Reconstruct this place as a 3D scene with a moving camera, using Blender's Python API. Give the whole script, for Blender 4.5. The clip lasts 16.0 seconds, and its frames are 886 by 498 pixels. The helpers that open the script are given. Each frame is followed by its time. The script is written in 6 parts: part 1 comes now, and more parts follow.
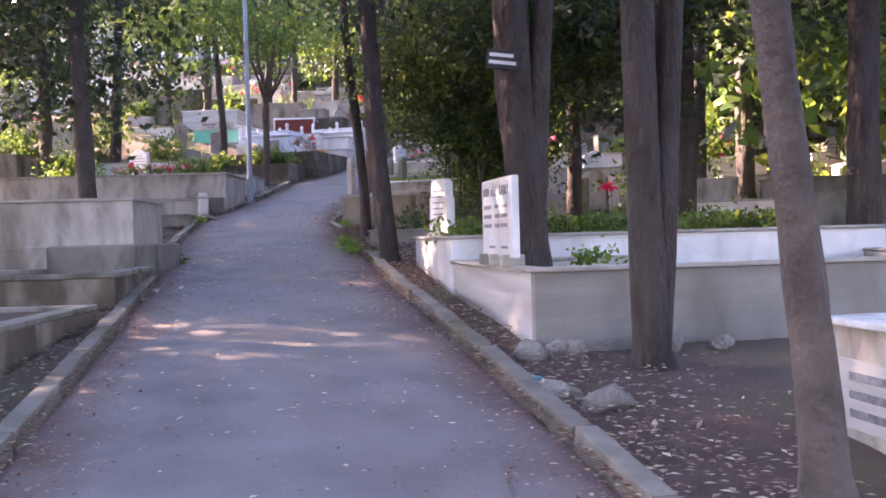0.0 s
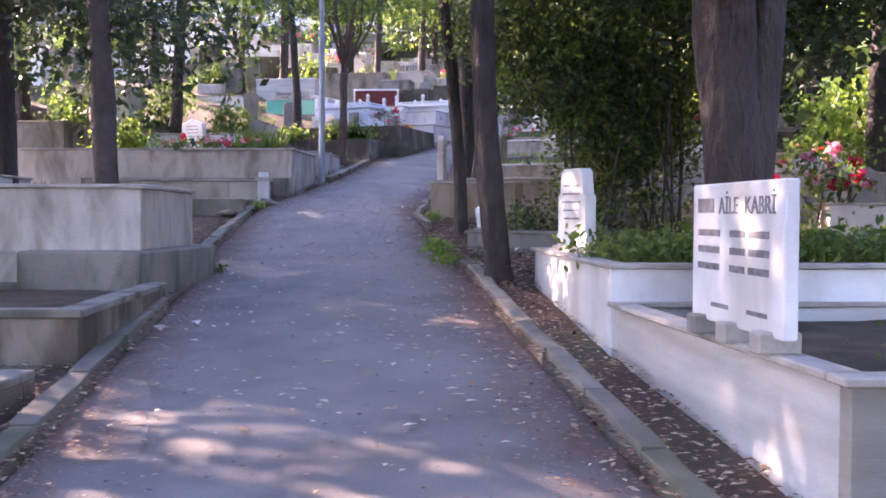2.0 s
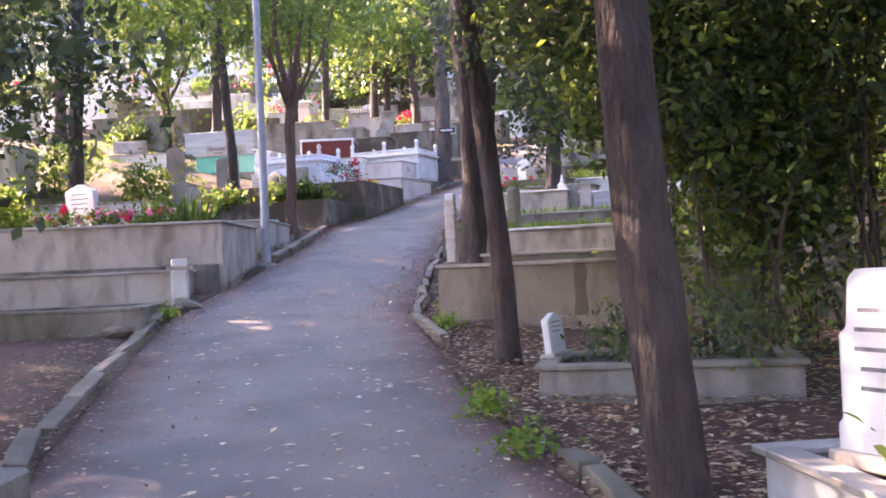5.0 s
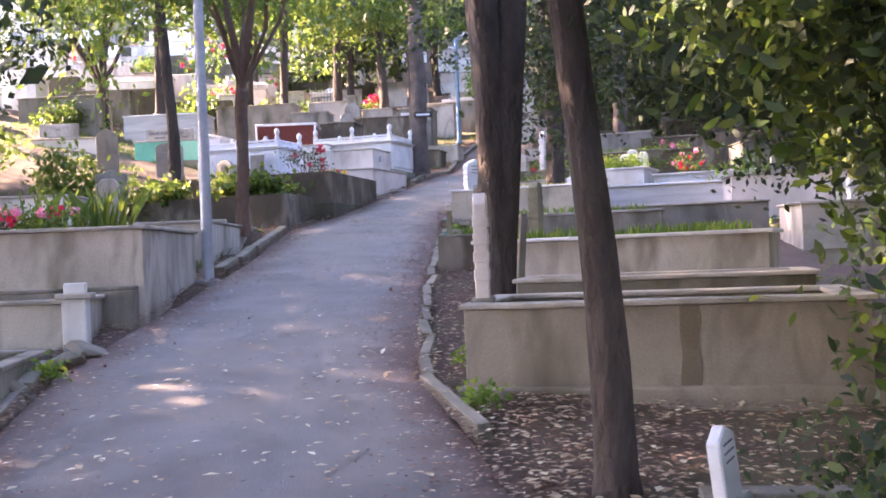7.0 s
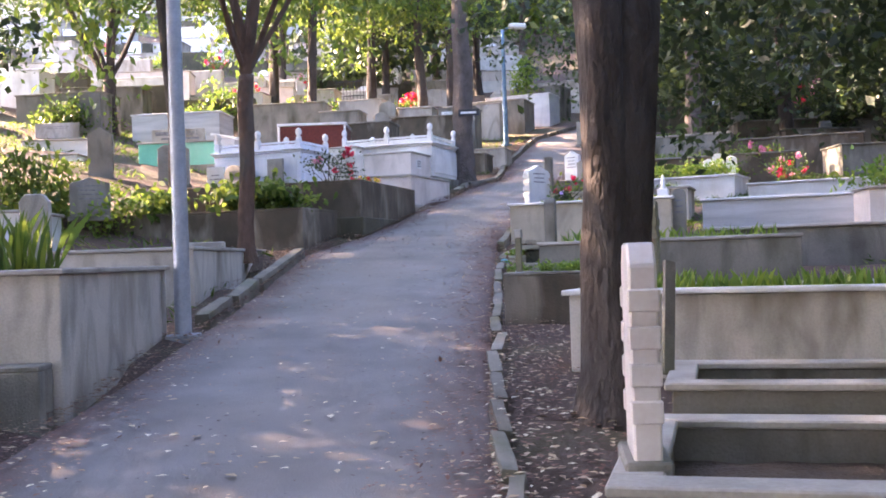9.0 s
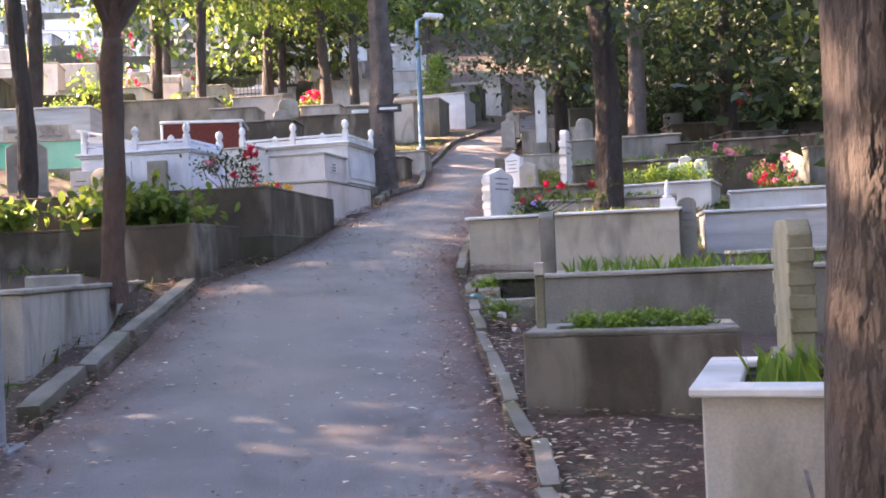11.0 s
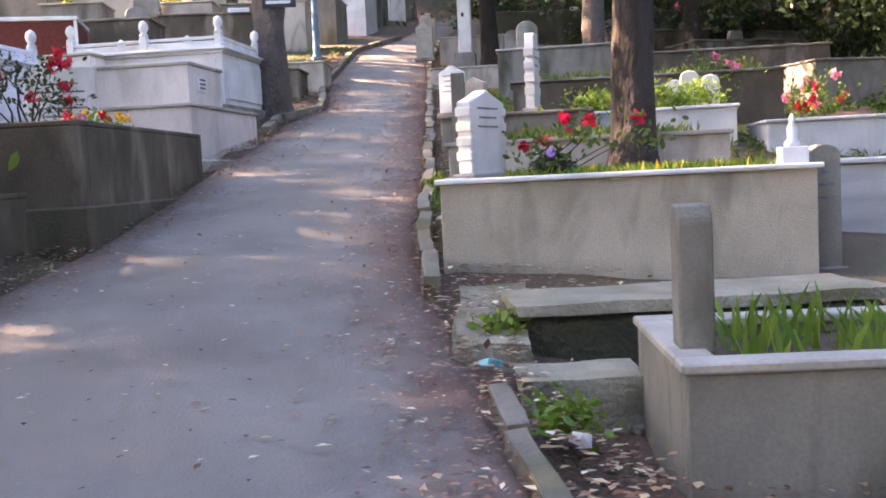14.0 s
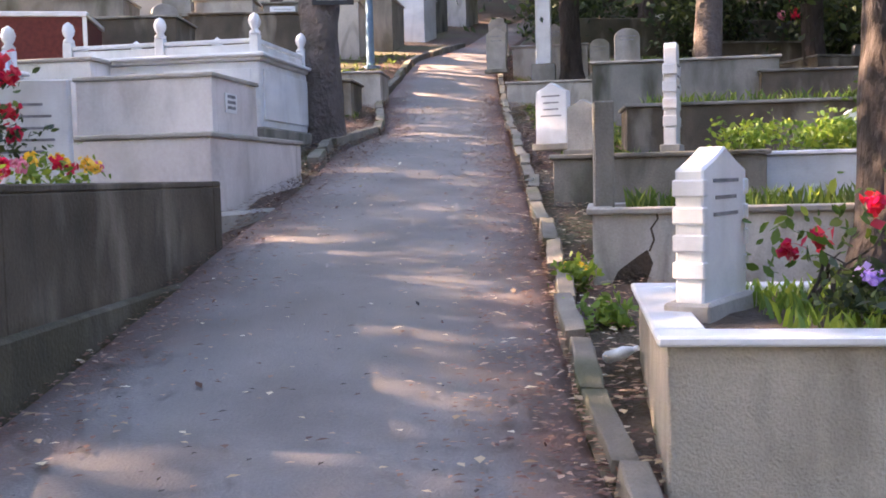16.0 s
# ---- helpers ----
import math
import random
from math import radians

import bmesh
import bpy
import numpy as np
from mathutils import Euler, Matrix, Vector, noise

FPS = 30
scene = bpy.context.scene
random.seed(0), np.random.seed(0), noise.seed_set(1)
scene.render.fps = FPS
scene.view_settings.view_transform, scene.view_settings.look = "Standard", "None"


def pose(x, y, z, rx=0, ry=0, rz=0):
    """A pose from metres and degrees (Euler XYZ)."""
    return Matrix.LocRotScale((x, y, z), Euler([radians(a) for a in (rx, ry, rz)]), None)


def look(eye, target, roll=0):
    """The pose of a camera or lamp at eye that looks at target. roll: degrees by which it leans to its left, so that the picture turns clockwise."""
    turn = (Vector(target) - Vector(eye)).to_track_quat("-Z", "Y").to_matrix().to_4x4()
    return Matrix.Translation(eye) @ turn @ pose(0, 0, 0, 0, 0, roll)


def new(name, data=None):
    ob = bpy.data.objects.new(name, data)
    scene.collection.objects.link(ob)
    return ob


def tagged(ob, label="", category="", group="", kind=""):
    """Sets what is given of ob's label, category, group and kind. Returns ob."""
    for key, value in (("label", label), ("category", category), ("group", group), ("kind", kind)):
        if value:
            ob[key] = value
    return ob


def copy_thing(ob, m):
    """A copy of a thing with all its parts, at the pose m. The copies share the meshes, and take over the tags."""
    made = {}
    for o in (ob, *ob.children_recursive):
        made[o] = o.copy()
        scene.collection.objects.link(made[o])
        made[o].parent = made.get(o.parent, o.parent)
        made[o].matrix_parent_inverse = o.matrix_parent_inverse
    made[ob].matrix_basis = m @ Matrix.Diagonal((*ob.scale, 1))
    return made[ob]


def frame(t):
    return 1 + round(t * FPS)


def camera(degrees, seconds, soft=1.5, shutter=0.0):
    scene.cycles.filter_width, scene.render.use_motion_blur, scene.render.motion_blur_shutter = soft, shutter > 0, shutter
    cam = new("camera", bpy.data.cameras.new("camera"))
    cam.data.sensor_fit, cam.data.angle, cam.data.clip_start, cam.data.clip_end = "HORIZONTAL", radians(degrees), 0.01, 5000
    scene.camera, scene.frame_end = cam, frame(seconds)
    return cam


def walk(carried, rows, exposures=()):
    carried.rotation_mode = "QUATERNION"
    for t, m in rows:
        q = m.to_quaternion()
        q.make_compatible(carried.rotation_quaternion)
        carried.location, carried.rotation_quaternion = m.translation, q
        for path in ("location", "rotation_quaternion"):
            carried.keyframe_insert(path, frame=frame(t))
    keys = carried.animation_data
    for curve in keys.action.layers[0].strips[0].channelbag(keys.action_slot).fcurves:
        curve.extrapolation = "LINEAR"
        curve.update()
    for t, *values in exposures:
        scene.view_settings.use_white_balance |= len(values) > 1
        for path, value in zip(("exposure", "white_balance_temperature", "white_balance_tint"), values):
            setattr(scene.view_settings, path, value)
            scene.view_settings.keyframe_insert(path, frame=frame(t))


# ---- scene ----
cam = camera(47.1, 16.0, soft=1.8)
METRES, EYE, TILT, LEAN, TURN = 26.3, 1.5, 8.0, 0.75, 0.0
ROWS = [
    (0.0, 0.0, 0.0, 0.0, -0.12, -8.74, 0.79),
    (0.5, -0.0001, 0.034, -0.0031, -0.4, -6.85, -0.09),
    (1.0, -0.0053, 0.0698, -0.005, 2.94, -8.12, 0.6),
    (1.5, -0.0095, 0.1036, -0.0076, 1.79, -9.03, -0.44),
    (2.0, -0.0182, 0.1383, -0.0083, 4.53, -9.97, -0.36),
    (2.5, -0.0245, 0.1698, -0.0091, 2.84, -9.82, -0.16),
    (3.0, -0.0339, 0.2043, -0.0114, 3.33, -7.72, 0.42),
    (3.5, -0.0403, 0.2352, -0.0129, 2.3, -7.34, 0.36),
    (6.0, -0.0697, 0.4054, -0.0217, 1.26, -7.04, 2.43),
    (6.5, -0.0749, 0.4337, -0.0228, 1.32, -7.25, 2.14),
    (7.0, -0.077, 0.467, -0.0248, -1.14, -7.72, 1.39),
    (7.5, -0.0774, 0.4972, -0.0263, -2.28, -8.16, 1.21),
    (8.0, -0.0774, 0.5312, -0.0282, -2.05, -8.69, 0.25),
    (8.5, -0.0803, 0.5613, -0.0284, 1.55, -7.8, 1.39),
    (11.0, -0.1045, 0.7081, -0.0367, -5.31, -7.16, 0.95),
    (11.5, -0.1086, 0.7348, -0.0374, -1.84, -8.28, 2.39),
    (12.0, -0.1105, 0.7624, -0.0382, -3.27, -9.22, 2.86),
    (12.5, -0.1115, 0.7908, -0.0392, -5.16, -9.6, 2.34),
    (13.0, -0.1103, 0.8199, -0.0399, -7.58, -10.63, 1.84),
    (13.5, -0.1067, 0.8478, -0.0402, -7.83, -10.31, 1.34),
    (14.0, -0.103, 0.8774, -0.0421, -11.81, -12.09, 0.39),
    (14.5, -0.0999, 0.9049, -0.0425, -9.44, -11.76, 0.66),
    (15.0, -0.0993, 0.934, -0.0424, -8.05, -10.04, -0.31),
    (15.5, -0.0979, 0.9607, -0.0429, -7.54, -8.75, -0.53),
    (16.0, -0.1008, 0.9876, -0.0426, -9.41, -11.69, -0.69),
]
walk(cam, [(t, pose(0, 0, EYE, TILT, LEAN, TURN) @ pose(METRES * x, METRES * y, METRES * z, 90 + pitch, roll, yaw)) for t, x, y, z, yaw, pitch, roll in ROWS],
     [(0.0, 3.72, 6450, 40), (2.0, 3.73, 6050, 40), (3.5, 3.92, 6350, 39), (6.2, 4.1, 6750, 38), (8.5, 3.98, 6700, 31), (11.0, 3.82, 6950, 30), (13.0, 3.88, 7350, 29), (15.0, 3.84, 7150, 29), (16.0, 3.74, 7100, 29)])

# ---- light ----
world = bpy.data.worlds.new("world")
scene.world = world
world.use_nodes = True
wn = world.node_tree
sky = wn.nodes.new("ShaderNodeTexSky")
sky.sky_type, sky.sun_disc = "NISHITA", False
SUN_ELEV, SUN_AZ = 32.0, -70.0   # azimuth clockwise from +y
sky.sun_elevation, sky.sun_rotation = radians(SUN_ELEV), radians(SUN_AZ)
wn.links.new(sky.outputs["Color"], wn.nodes["Background"].inputs["Color"])
wn.nodes["Background"].inputs["Strength"].default_value = 0.125
sun = new("sun", bpy.data.lights.new("sun", "SUN"))
sun.data.energy, sun.data.angle, sun.data.color = 4.4, radians(0.6), (1.0, 0.80, 0.56)
_a, _e = radians(SUN_AZ), radians(SUN_ELEV)
sun_from = Vector((math.sin(_a) * math.cos(_e), math.cos(_a) * math.cos(_e), math.sin(_e)))
sun.matrix_world = look(sun_from * 60, (0, 0, 0))

# ---- materials ----
def mat(name, base, dark=None, scale=6.0, rough=0.85, bump=0.3, bump_scale=60.0, mix=0.5, stain=None, stain_scale=0.8,
        stretch=(1, 1, 1), streak=0.0, metal=0.0, random_tint=0.0, transmit=0.0, stain_lo=0.5, stain_hi=0.7, bump_dist=0.01):
    """Two scales of variation, a stain layer and fine relief."""
    m = bpy.data.materials.new(name)
    m.use_nodes = True
    t = m.node_tree
    N, L = t.nodes, t.links
    b = N["Principled BSDF"]
    b.inputs["Roughness"].default_value, b.inputs["Metallic"].default_value = rough, metal
    tc, mp = N.new("ShaderNodeTexCoord"), N.new("ShaderNodeMapping")
    geo = N.new("ShaderNodeNewGeometry")
    mp.inputs["Scale"].default_value = stretch
    L.new(geo.outputs["Position"], mp.inputs["Vector"])
    n1, n2 = N.new("ShaderNodeTexNoise"), N.new("ShaderNodeTexNoise")
    n1.inputs["Scale"].default_value, n1.inputs["Detail"].default_value = scale, 5
    n2.inputs["Scale"].default_value, n2.inputs["Detail"].default_value = bump_scale, 3
    for n in (n1, n2):
        L.new(mp.outputs["Vector"], n.inputs["Vector"])
    mx = N.new("ShaderNodeMix")
    mx.data_type = "RGBA"
    dark = dark or tuple(c * 0.6 for c in base)
    mx.inputs[6].default_value, mx.inputs[7].default_value = (*dark, 1), (*base, 1)
    r = N.new("ShaderNodeMapRange")
    r.inputs["From Min"].default_value, r.inputs["From Max"].default_value = 0.5 - 0.3 * mix, 0.5 + 0.3 * mix
    L.new(n1.outputs["Fac"], r.inputs["Value"])
    L.new(r.outputs["Result"], mx.inputs["Factor"])
    col = mx.outputs[2]
    g = N.new("ShaderNodeMix")
    g.data_type, g.blend_type = "RGBA", "OVERLAY"
    g.inputs["Factor"].default_value = 0.22
    L.new(col, g.inputs[6])
    L.new(n2.outputs["Fac"], g.inputs[7])
    col = g.outputs[2]
    if stain:
        n3 = N.new("ShaderNodeTexNoise")
        n3.inputs["Scale"].default_value, n3.inputs["Detail"].default_value = stain_scale, 6
        mp3 = N.new("ShaderNodeMapping")
        mp3.inputs["Scale"].default_value = (1, 1, 0.35)
        L.new(geo.outputs["Position"], mp3.inputs["Vector"])
        L.new(mp3.outputs["Vector"], n3.inputs["Vector"])
        r3 = N.new("ShaderNodeMapRange")
        r3.inputs["From Min"].default_value, r3.inputs["From Max"].default_value = stain_lo, stain_hi
        L.new(n3.outputs["Fac"], r3.inputs["Value"])
        s = N.new("ShaderNodeMix")
        s.data_type = "RGBA"
        s.inputs[7].default_value = (*stain, 1)
        L.new(r3.outputs["Result"], s.inputs["Factor"])
        L.new(col, s.inputs[6])
        col = s.outputs[2]
    if streak:
        n4, mp4, r4, m4 = N.new("ShaderNodeTexNoise"), N.new("ShaderNodeMapping"), N.new("ShaderNodeMapRange"), N.new("ShaderNodeMix")
        n4.inputs["Scale"].default_value, n4.inputs["Detail"].default_value, n4.inputs["Distortion"].default_value = 3.0, 8, 1.5
        mp4.inputs["Scale"].default_value = (1.0, 1.0, 0.4)
        r4.inputs["From Min"].default_value, r4.inputs["From Max"].default_value, r4.inputs["To Max"].default_value = 0.5, 0.72, streak
        m4.data_type = "RGBA"
        m4.inputs[7].default_value = (0.05, 0.045, 0.035, 1)
        L.new(geo.outputs["Position"], mp4.inputs["Vector"])
        L.new(mp4.outputs["Vector"], n4.inputs["Vector"])
        L.new(n4.outputs["Fac"], r4.inputs["Value"])
        L.new(r4.outputs["Result"], m4.inputs["Factor"])
        L.new(col, m4.inputs[6])
        col = m4.outputs[2]
    if random_tint:
        oi, hs = N.new("ShaderNodeObjectInfo"), N.new("ShaderNodeHueSaturation")
        rr = N.new("ShaderNodeMapRange")
        rr.inputs["To Min"].default_value, rr.inputs["To Max"].default_value = 1 - random_tint, 1 + random_tint
        L.new(oi.outputs["Random"], rr.inputs["Value"])
        L.new(rr.outputs["Result"], hs.inputs["Value"])
        L.new(col, hs.inputs["Color"])
        col = hs.outputs["Color"]
    L.new(col, b.inputs["Base Color"])
    bp = N.new("ShaderNodeBump")
    bp.inputs["Strength"].default_value, bp.inputs["Distance"].default_value = bump, bump_dist
    L.new(n2.outputs["Fac"], bp.inputs["Height"])
    L.new(bp.outputs["Normal"], b.inputs["Normal"])
    return m


def leaf_mat(name, a, b_, c, through_light=0.35, rough=0.5):
    """Leaves: three greens picked leaf by leaf, part of the light passes through."""
    m = bpy.data.materials.new(name)
    m.use_nodes = True
    t = m.node_tree
    N, L = t.nodes, t.links
    p = N["Principled BSDF"]
    p.inputs["Roughness"].default_value = rough
    geo, ramp = N.new("ShaderNodeNewGeometry"), N.new("ShaderNodeValToRGB")
    ramp.color_ramp.elements[0].color, ramp.color_ramp.elements[1].color = (*a, 1), (*c, 1)
    ramp.color_ramp.elements.new(0.55).color = (*b_, 1)
    L.new(geo.outputs["Random Per Island"], ramp.inputs["Fac"])
    L.new(ramp.outputs["Color"], p.inputs["Base Color"])
    tr, mixs = N.new("ShaderNodeBsdfTranslucent"), N.new("ShaderNodeMixShader")
    hs = N.new("ShaderNodeHueSaturation")
    hs.inputs["Value"].default_value, hs.inputs["Hue"].default_value = 2.1, 0.468
    L.new(ramp.outputs["Color"], hs.inputs["Color"])
    L.new(hs.outputs["Color"], tr.inputs["Color"])
    mixs.inputs["Fac"].default_value = through_light
    L.new(p.outputs["BSDF"], mixs.inputs[1])
    L.new(tr.outputs["BSDF"], mixs.inputs[2])
    L.new(mixs.outputs["Shader"], N["Material Output"].inputs["Surface"])
    return m


ASPHALT = mat("asphalt", (0.222, 0.201, 0.191), (0.129, 0.113, 0.105), 1.7, 0.75, 0.8, 90, 0.75, (0.234, 0.199, 0.176), 0.7, stain_lo=0.5, stain_hi=0.8, bump_dist=0.006)


def add_verge_dirt(m, colour):
    """Washed-in earth along both edges of the path, with a ragged inner border."""
    t = m.node_tree
    N, L = t.nodes, t.links
    b = N["Principled BSDF"]
    old = b.inputs["Base Color"].links[0].from_socket
    at, geo, nz = N.new("ShaderNodeAttribute"), N.new("ShaderNodeNewGeometry"), N.new("ShaderNodeTexNoise")
    at.attribute_name = "verge"
    nz.inputs["Scale"].default_value, nz.inputs["Detail"].default_value = 2.6, 8
    L.new(geo.outputs["Position"], nz.inputs["Vector"])
    mul, r, mx = N.new("ShaderNodeMath"), N.new("ShaderNodeMapRange"), N.new("ShaderNodeMix")
    mul.operation = "MULTIPLY_ADD"
    mul.inputs[1].default_value = 0.9
    L.new(nz.outputs["Fac"], mul.inputs[0])
    L.new(at.outputs["Fac"], mul.inputs[2])
    r.inputs["From Min"].default_value, r.inputs["From Max"].default_value = 0.9, 0.45
    r.inputs["To Max"].default_value = 0.85
    L.new(mul.outputs["Value"], r.inputs["Value"])
    mx.data_type = "RGBA"
    mx.inputs[7].default_value = (*colour, 1)
    L.new(r.outputs["Result"], mx.inputs["Factor"])
    L.new(old, mx.inputs[6])
    L.new(mx.outputs[2], b.inputs["Base Color"])


add_verge_dirt(ASPHALT, (0.145, 0.08, 0.062))
SOIL = mat("soil", (0.123, 0.0782, 0.0595), (0.0723, 0.051, 0.0408), 3.5, 0.95, 0.9, 45, 0.8, (0.102, 0.102, 0.051), 0.6, bump_dist=0.03)
EARTH = mat("grave_earth", (0.104, 0.072, 0.048), (0.048, 0.036, 0.028), 5, 0.95, 0.9, 50, 0.8, bump_dist=0.03)
KERB = mat("kerb_concrete", (0.248, 0.22, 0.18), (0.136, 0.12, 0.096), 4, 0.9, 0.6, 90, 0.8, (0.104, 0.112, 0.064), 1.6, random_tint=0.18)
CONCRETE = mat("concrete", (0.27, 0.25, 0.215), (0.17, 0.16, 0.14), 2.2, 0.9, 0.5, 70, 0.7, (0.072, 0.072, 0.048), 2.6, random_tint=0.08, streak=0.45)
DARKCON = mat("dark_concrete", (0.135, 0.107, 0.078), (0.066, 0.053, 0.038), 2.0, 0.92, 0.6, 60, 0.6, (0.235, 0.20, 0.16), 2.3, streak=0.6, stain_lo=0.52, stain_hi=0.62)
PLASTER = mat("plaster", (0.55, 0.505, 0.45), (0.40, 0.365, 0.325), 1.8, 0.88, 0.35, 80, 0.7, (0.22, 0.19, 0.15), 2.4, random_tint=0.08, streak=0.4)
ROUGHCAST = mat("roughcast", (0.54, 0.48, 0.39), (0.37, 0.325, 0.26), 2.5, 0.92, 0.9, 110, 0.7, (0.176, 0.16, 0.136), 2.6, stain_lo=0.52, stain_hi=0.75, streak=0.35)
MARBLE = mat("white_marble", (0.80, 0.80, 0.80), (0.62, 0.63, 0.65), 1.8, 0.35, 0.05, 40, 0.7, (0.52, 0.51, 0.48), 2.1, stretch=(1, 1, 2.5), streak=0.15)
VEINED = mat("veined_marble", (0.60, 0.59, 0.58), (0.33, 0.33, 0.33), 1.3, 0.35, 0.05, 40, 0.8, (0.48, 0.44, 0.38), 1.2, stretch=(0.7, 0.7, 7), stain_lo=0.55, stain_hi=0.8)
# darker copy of the veined marble, with a front slab's shade in its colour
SHADED_MARBLE = mat("shaded_marble", (0.272, 0.252, 0.228), (0.192, 0.18, 0.164), 1.6, 0.6, 0.1, 40, 0.8, (0.16, 0.144, 0.124), 1.8, stretch=(0.6, 0.6, 6), streak=0.2)
PINKM = mat("pinkish_marble", (0.74, 0.68, 0.66), (0.62, 0.55, 0.53), 2.5, 0.4, 0.05, 40, 0.7, (0.55, 0.50, 0.46), 2.0, streak=0.2)
CAPM = mat("coping_stone", (0.448, 0.416, 0.368), (0.304, 0.28, 0.248), 4, 0.7, 0.3, 60, 0.8, (0.192, 0.176, 0.152), 2.0)
OLDSTONE = mat("old_stone", (0.336, 0.32, 0.296), (0.208, 0.2, 0.184), 5, 0.85, 0.5, 50, 0.8, (0.128, 0.12, 0.096), 2.0, random_tint=0.12)
BARK = mat("bark", (0.078, 0.06, 0.053), (0.03, 0.023, 0.02), 9, 0.95, 1.0, 26, 0.9, (0.0638, 0.0562, 0.0525), 4.0, stretch=(1, 1, 0.4), random_tint=0.15, bump_dist=0.05)
PALEBARK = mat("pale_bark", (0.135, 0.108, 0.098), (0.055, 0.044, 0.04), 5, 0.95, 0.9, 22, 0.9, (0.10, 0.086, 0.08), 2.6, stretch=(1, 1, 0.9), random_tint=0.12, bump_dist=0.04)
REDBARK = mat("reddish_bark", (0.16, 0.094, 0.066), (0.065, 0.04, 0.031), 8, 0.95, 0.9, 24, 0.9, (0.10, 0.08, 0.065), 3.0, stretch=(1, 1, 0.5), bump_dist=0.04)
OLIVECON = mat("algae_stained_concrete", (0.104, 0.092, 0.06), (0.052, 0.048, 0.0304), 2.6, 0.93, 0.6, 60, 0.7, (0.152, 0.136, 0.104), 3.4, streak=0.5, stain_lo=0.56, stain_hi=0.7)
LICHEN = mat("lichened_stone", (0.27, 0.25, 0.17), (0.14, 0.135, 0.085), 6, 0.92, 0.6, 60, 0.8, (0.36, 0.34, 0.27), 3.0)
BLUISH = mat("bluish_marble", (0.70, 0.74, 0.84), (0.56, 0.60, 0.70), 2.2, 0.35, 0.05, 40, 0.7, (0.60, 0.61, 0.64), 1.6, streak=0.12)
WEATHERED = mat("weathered_render", (0.34, 0.295, 0.245), (0.23, 0.2, 0.165), 1.8, 0.9, 0.4, 80, 0.7, (0.17, 0.145, 0.11), 2.4, streak=0.4)
DAMP = mat("damp_plaster", (0.19, 0.155, 0.115), (0.13, 0.105, 0.075), 3.0, 0.9, 0.35, 80, 0.8, (0.30, 0.25, 0.19), 3.0)
STEEL = mat("galvanised_steel", (0.42, 0.45, 0.50), (0.33, 0.36, 0.41), 6, 0.5, 0.05, 40, 0.5, metal=0.4)
BLUESTEEL = mat("blue_painted_steel", (0.16, 0.27, 0.38), (0.10, 0.18, 0.27), 6, 0.5, 0.05, 40, 0.5)
TEAL = mat("teal_paint", (0.16, 0.60, 0.46), (0.12, 0.48, 0.37), 2, 0.5, 0.05, 40, 0.6, (0.30, 0.55, 0.45), 1.2)
RED = mat("red_granite", (0.16, 0.035, 0.03), (0.10, 0.02, 0.02), 20, 0.35, 0.05, 60, 0.6)
INK = mat("dark_lettering", (0.24, 0.24, 0.26), None, 20, 0.7, 0.0, 20)
WHITE = mat("white_paint", (0.78, 0.78, 0.78), (0.66, 0.66, 0.66), 8, 0.6, 0.05, 40)
BLACKSIGN = mat("dark_sign", (0.03, 0.03, 0.035), None, 8, 0.6, 0.0, 40)
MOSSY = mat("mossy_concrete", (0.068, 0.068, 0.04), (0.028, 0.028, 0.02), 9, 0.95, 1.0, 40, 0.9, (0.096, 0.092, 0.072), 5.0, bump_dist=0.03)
STEPSTONE = mat("worn_step_stone", (0.36, 0.335, 0.26), (0.20, 0.185, 0.14), 5, 0.92, 0.9, 55, 0.9, (0.19, 0.185, 0.11), 2.6, bump_dist=0.02)
RUBBLE = mat("rubble_stone", (0.30, 0.27, 0.235), (0.15, 0.135, 0.115), 8, 0.9, 0.9, 40, 0.9, bump_dist=0.03)
IRON = mat("dark_iron", (0.05, 0.05, 0.06), None, 10, 0.6, 0.1, 50)
PLASTIC = mat("pale_plastic", (0.66, 0.72, 0.76), None, 12, 0.3, 0.05, 30)
CYAN = mat("cyan_plastic", (0.10, 0.45, 0.55), None, 12, 0.4, 0.05, 30)
LEAF_DARK = leaf_mat("leaf_dark", (0.011, 0.025, 0.011), (0.023, 0.045, 0.017), (0.055, 0.095, 0.025), 0.35)
LEAF_SHRUB = leaf_mat("leaf_shrub", (0.022, 0.045, 0.02), (0.042, 0.075, 0.03), (0.12, 0.17, 0.04), 0.4)
LEAF_MID = leaf_mat("leaf_mid", (0.035, 0.08, 0.015), (0.06, 0.125, 0.022), (0.13, 0.19, 0.03), 0.45)
LEAF_BRIGHT = leaf_mat("leaf_bright", (0.06, 0.14, 0.02), (0.11, 0.21, 0.03), (0.19, 0.27, 0.04), 0.4)
LITTER = leaf_mat("dry_leaves", (0.075, 0.035, 0.025), (0.22, 0.12, 0.078), (0.5, 0.38, 0.27), 0.1, 0.8)
CRUMBS = leaf_mat("leaf_crumbs", (0.13, 0.06, 0.045), (0.25, 0.13, 0.09), (0.42, 0.29, 0.21), 0.05, 0.8)
PALE_LITTER = leaf_mat("pale_leaves", (0.28, 0.17, 0.09), (0.52, 0.41, 0.26), (0.72, 0.65, 0.48), 0.1, 0.8)
PETAL_RED = leaf_mat("red_petals", (0.45, 0.012, 0.012), (0.55, 0.02, 0.015), (0.60, 0.03, 0.03), 0.3)
PETAL_PINK = leaf_mat("pink_petals", (0.55, 0.12, 0.20), (0.62, 0.20, 0.28), (0.70, 0.45, 0.48), 0.3)
